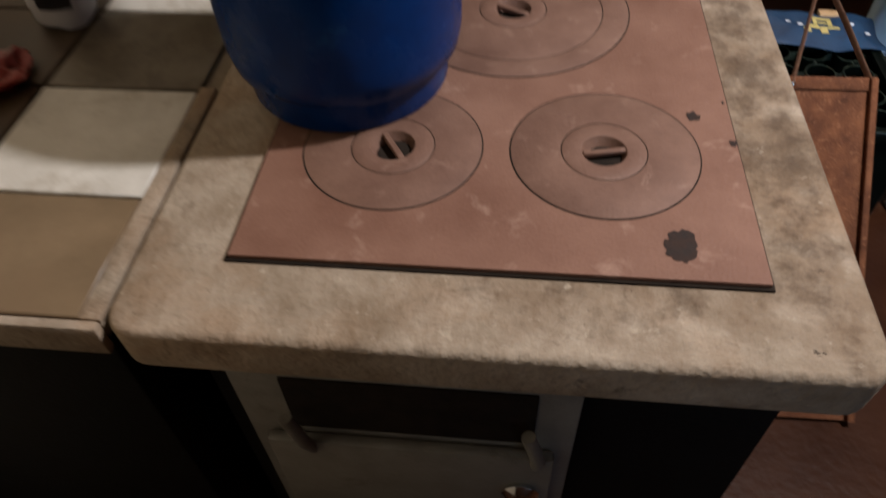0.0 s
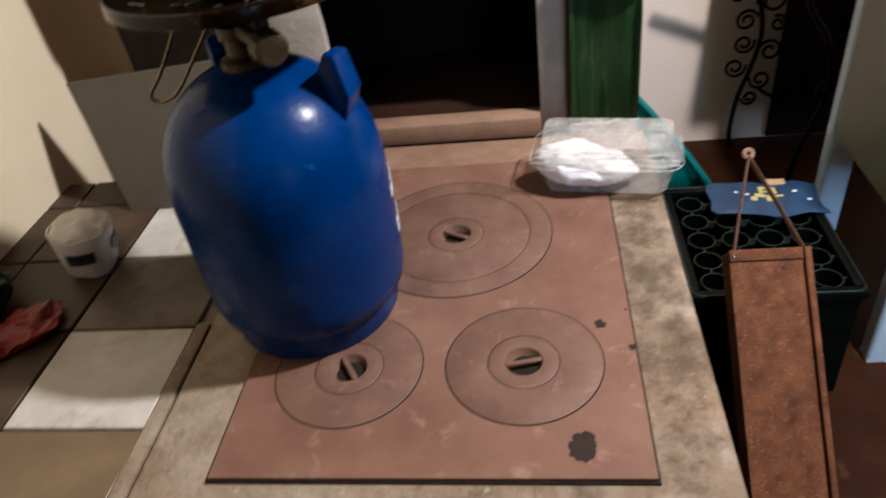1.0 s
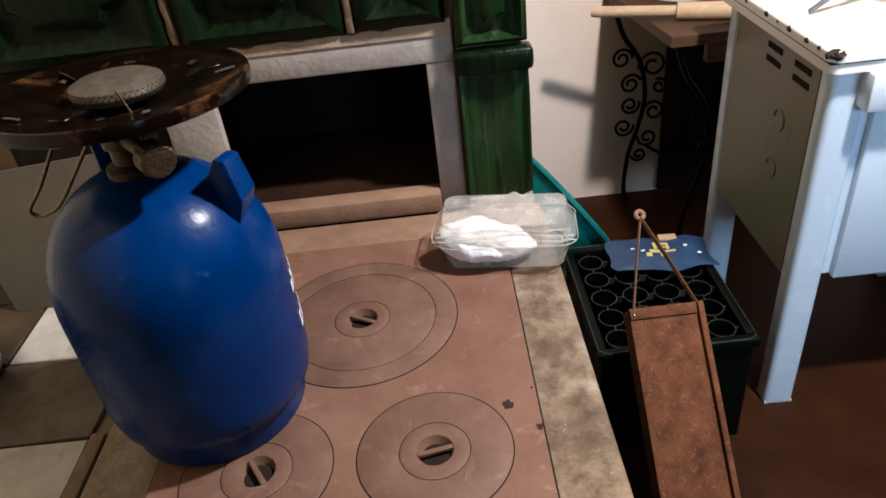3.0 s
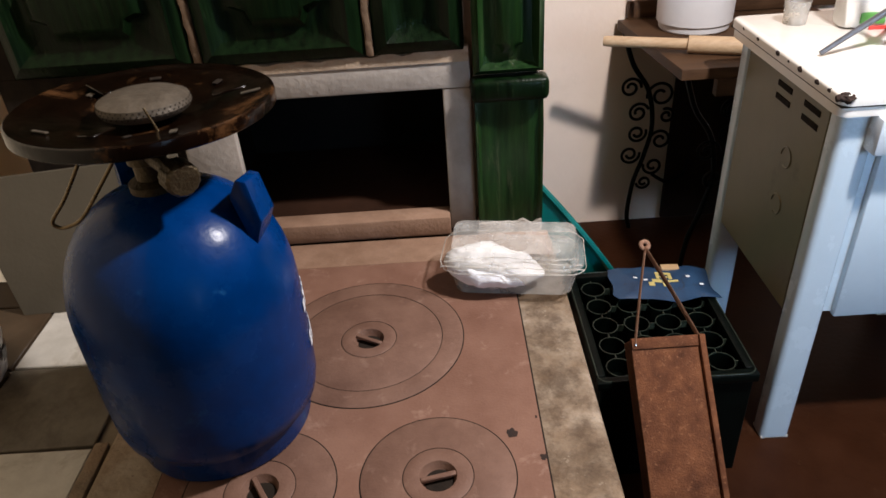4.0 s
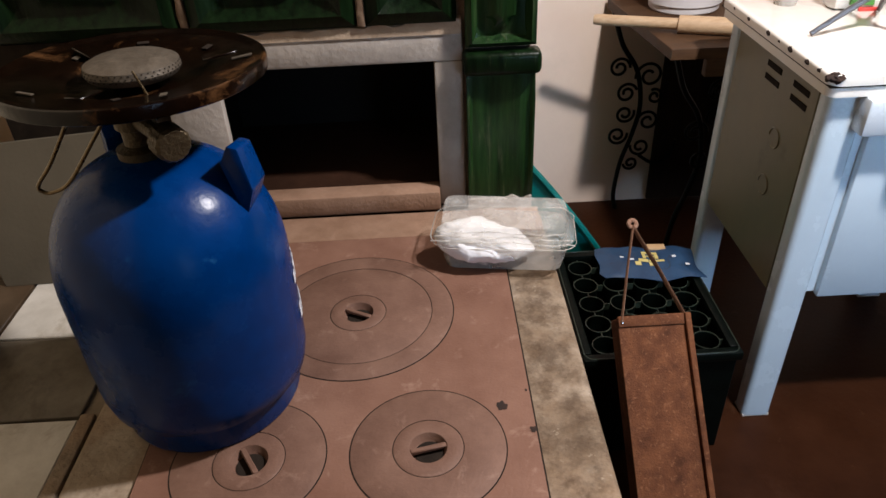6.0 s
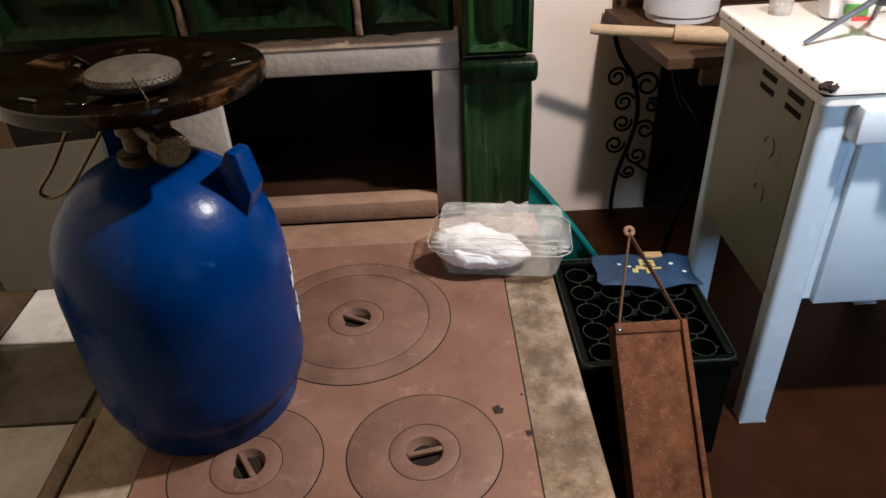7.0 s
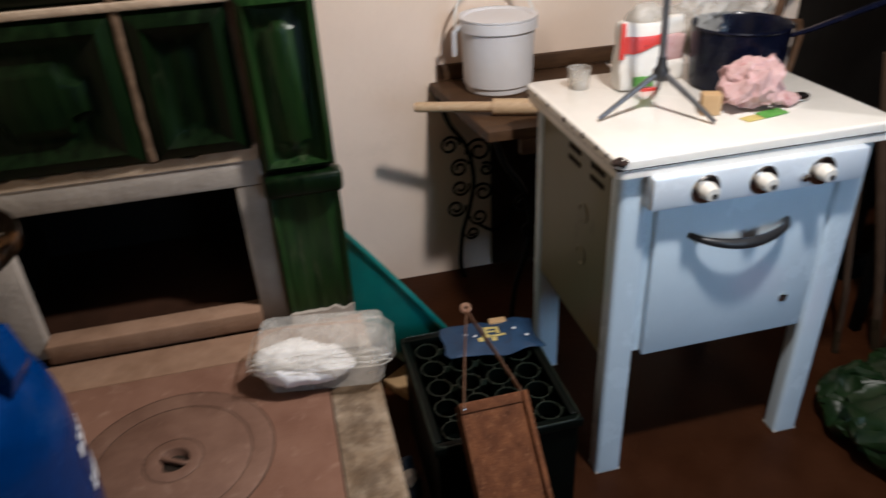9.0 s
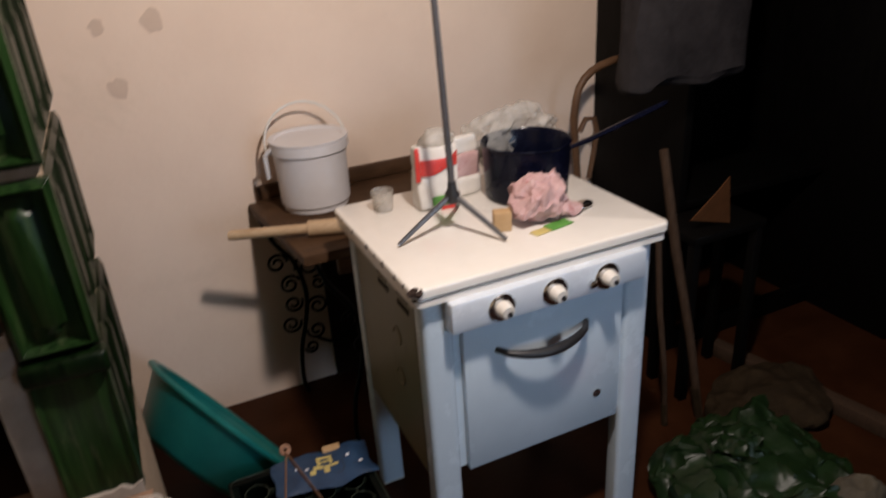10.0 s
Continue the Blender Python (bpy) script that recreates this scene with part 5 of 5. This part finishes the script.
wardrobe()
ct = thing("hanging_coat", pose(2.11, 1.26, 1.03), "grey coat hanging, shade put into its dark colour", "coat")
b = box(-0.19, 0.22, -0.05, 0.05, 0.0, 0.75, 0.03)
bmesh.ops.subdivide_edges(b, edges=b.edges[:], cuts=5, use_grid_fill=True)
crumple(b, 0.03, 9, 3.0)
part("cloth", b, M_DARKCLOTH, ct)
for i, (a, b_) in enumerate((((1.945, 1.02, 0.0), (1.955, 1.12, 0.60)), ((2.068, 1.0, 0.0), (1.985, 1.16, 0.87)))):
    st = thing("tool_handle", a, "weathered wooden tool handle leaning in the corner", "stick", "tools leaning in the corner")
    d = Vector(b_) - Vector(a)
    part("shaft", tube([(0, 0, 0.012), d * 0.33 + Vector((0.006, 0, 0)), d * 0.66 + Vector((-0.004, 0, 0)), d], [0.013, 0.014, 0.015, 0.013] if i else [0.009, 0.009, 0.01, 0.009], 10), M_STICK, st)
    part("ferrule", tube([(0, 0, 0.0), d * 0.12], [0.015, 0.014] if i else [0.011, 0.010], 10), M_SACK, st, "pale worn end")
hs = thing("brown_hose", (0.07, 0.07, 0.01), "thin brown rubber hose curving behind the cooker", "hose")
part("hose", tube([(2.003, 1.62, 0.5), (1.985, 1.62, 0.70), (1.97, 1.615, 0.835), (1.974, 1.61, 0.89), (1.987, 1.61, 0.936), (2.008, 1.61, 0.965), (2.039, 1.61, 0.987), (2.075, 1.61, 1.0), (2.13, 1.61, 1.012), (2.19, 1.61, 1.015)], 0.014, 10), M_PIPE, hs)
part("hose_loop", tube([(1.985, 1.60, 0.78), (2.01, 1.60, 0.825), (2.045, 1.60, 0.82), (2.06, 1.60, 0.77), (2.05, 1.60, 0.70), (2.03, 1.60, 0.6)], 0.010, 8), M_PIPE, hs)
oc = thing("orange_card", pose(2.15, 1.12, 0.60, 0, 0, 0), "orange-brown card edge, shade put into its colour", "card")
b = slab_outline([(-0.08, 0.045), (0.08, 0.0), (0.058, 0.155), (0.02, 0.12)], 0.0, 0.004)
bmesh.ops.transform(b, matrix=pose(0, 0, 0, 90), verts=b.verts)
part("sheet", b, M_ORANGECARD, oc)
# Added support under the card, near-black so that it disappears.
sh = thing("dark_stool", (2.17, 1.16, 0.0), "added near-black stool carrying the card", "stool")
part("seat", box(-0.11, 0.18, -0.08, 0.10, 0.572, 0.6, 0.004), M_DARKWOOD, sh)
for lx, ly in ((-0.09, -0.06), (0.16, -0.06), (-0.09, 0.08), (0.16, 0.08)):
    part("leg", box(lx - 0.015, lx + 0.015, ly - 0.015, ly + 0.015, 0.0, 0.572, 0.003), M_DARKWOOD, sh)


def soft_bag(name, label, x, y, rx, ry, rz, material, seed, amount=0.05, scale=7.0):
    s = thing(name, (x, y, 0.001), label, "bag")
    b = blob(rx, ry, rz, 5, Matrix.Translation((0, 0, rz * 0.75)))
    crumple(b, amount, scale, seed, 0.0)
    crumple(b, amount * 0.35, scale * 3.5, seed + 4, 0.0)
    part("film", b, material, s)
    return s


gb = soft_bag("green_bag", "shiny dark green film bag stuffed full on the floor", 1.95, 0.68, 0.27, 0.22, 0.095, M_GREENBAG, 2.0)
neck = blob(0.07, 0.06, 0.05, 4, Matrix.Translation((-0.03, 0.02, 0.16)))
crumple(neck, 0.03, 18, 3.0, 0.02)
crumple(neck, 0.012, 50, 6.0, 0.02)
part("gathered_neck", neck, M_GREENBAG, gb, "gathered film at the bag's mouth")
soft_bag("red_bag", "bright red film bag on the floor", 1.88, 0.38, 0.17, 0.11, 0.10, M_REDBAG, 5.0, 0.03)
soft_bag("pale_bag", "pale crumpled paper bag among the other bags", 2.08, 0.47, 0.09, 0.07, 0.09, M_BAGDULL, 8.0, 0.03)
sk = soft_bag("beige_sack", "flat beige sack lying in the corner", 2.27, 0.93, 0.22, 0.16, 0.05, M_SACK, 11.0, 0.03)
pl = thing("floor_plank", pose(2.44, 0.90, 0.0, 0, 0, -79), "long worn plank lying along the dark corner", "plank")
part("plank", box(-0.36, 0.36, -0.025, 0.025, 0.0, 0.05, 0.004), M_STICK, pl)

# grey scuffs on the north wall
for i, (x, z, r) in enumerate(((0.745, 1.30, 0.032), (0.615, 1.135, 0.03), (0.60, 1.30, 0.022))):
    bm = bmesh.new()
    c = bm.verts.new((x, 0, z))
    vs = []
    for k in range(16):
        a = 2 * math.pi * k / 16
        rr = r * (1 + 0.5 * noise.noise(Vector((math.cos(a) * 1.5, math.sin(a) * 1.5, i * 3.1))))
        vs.append(bm.verts.new((x + rr * math.cos(a), 0, z + rr * 0.9 * math.sin(a))))
    for k in range(16):
        bm.faces.new((c, vs[(k + 1) % 16], vs[k]))
    bmesh.ops.translate(bm, verts=bm.verts, vec=(0, WALL_Y - 0.002, 0))
    part("scuff", bm, M_WALLPATCH, bpy.data.objects["wall_north"], "grey scuffed patch")

sc = thing("blue_wrapper", pose(0.598, 0.86, 0.0), "crumpled blue and white wrapper on the floor beside the stove", "wrapper")
b = blob(0.022, 0.055, 0.045, 4, Matrix.Translation((0, 0, 0.044)))
crumple(b, 0.012, 26, 3.0, 0.0)
part("body", b, M_BLUEBAG, sc)
b = blob(0.014, 0.022, 0.02, 3, Matrix.Translation((-0.004, -0.035, 0.085)))
crumple(b, 0.008, 40, 6.0, 0.0)
part("white_end", b, M_BAGWHITE, sc, "white end")
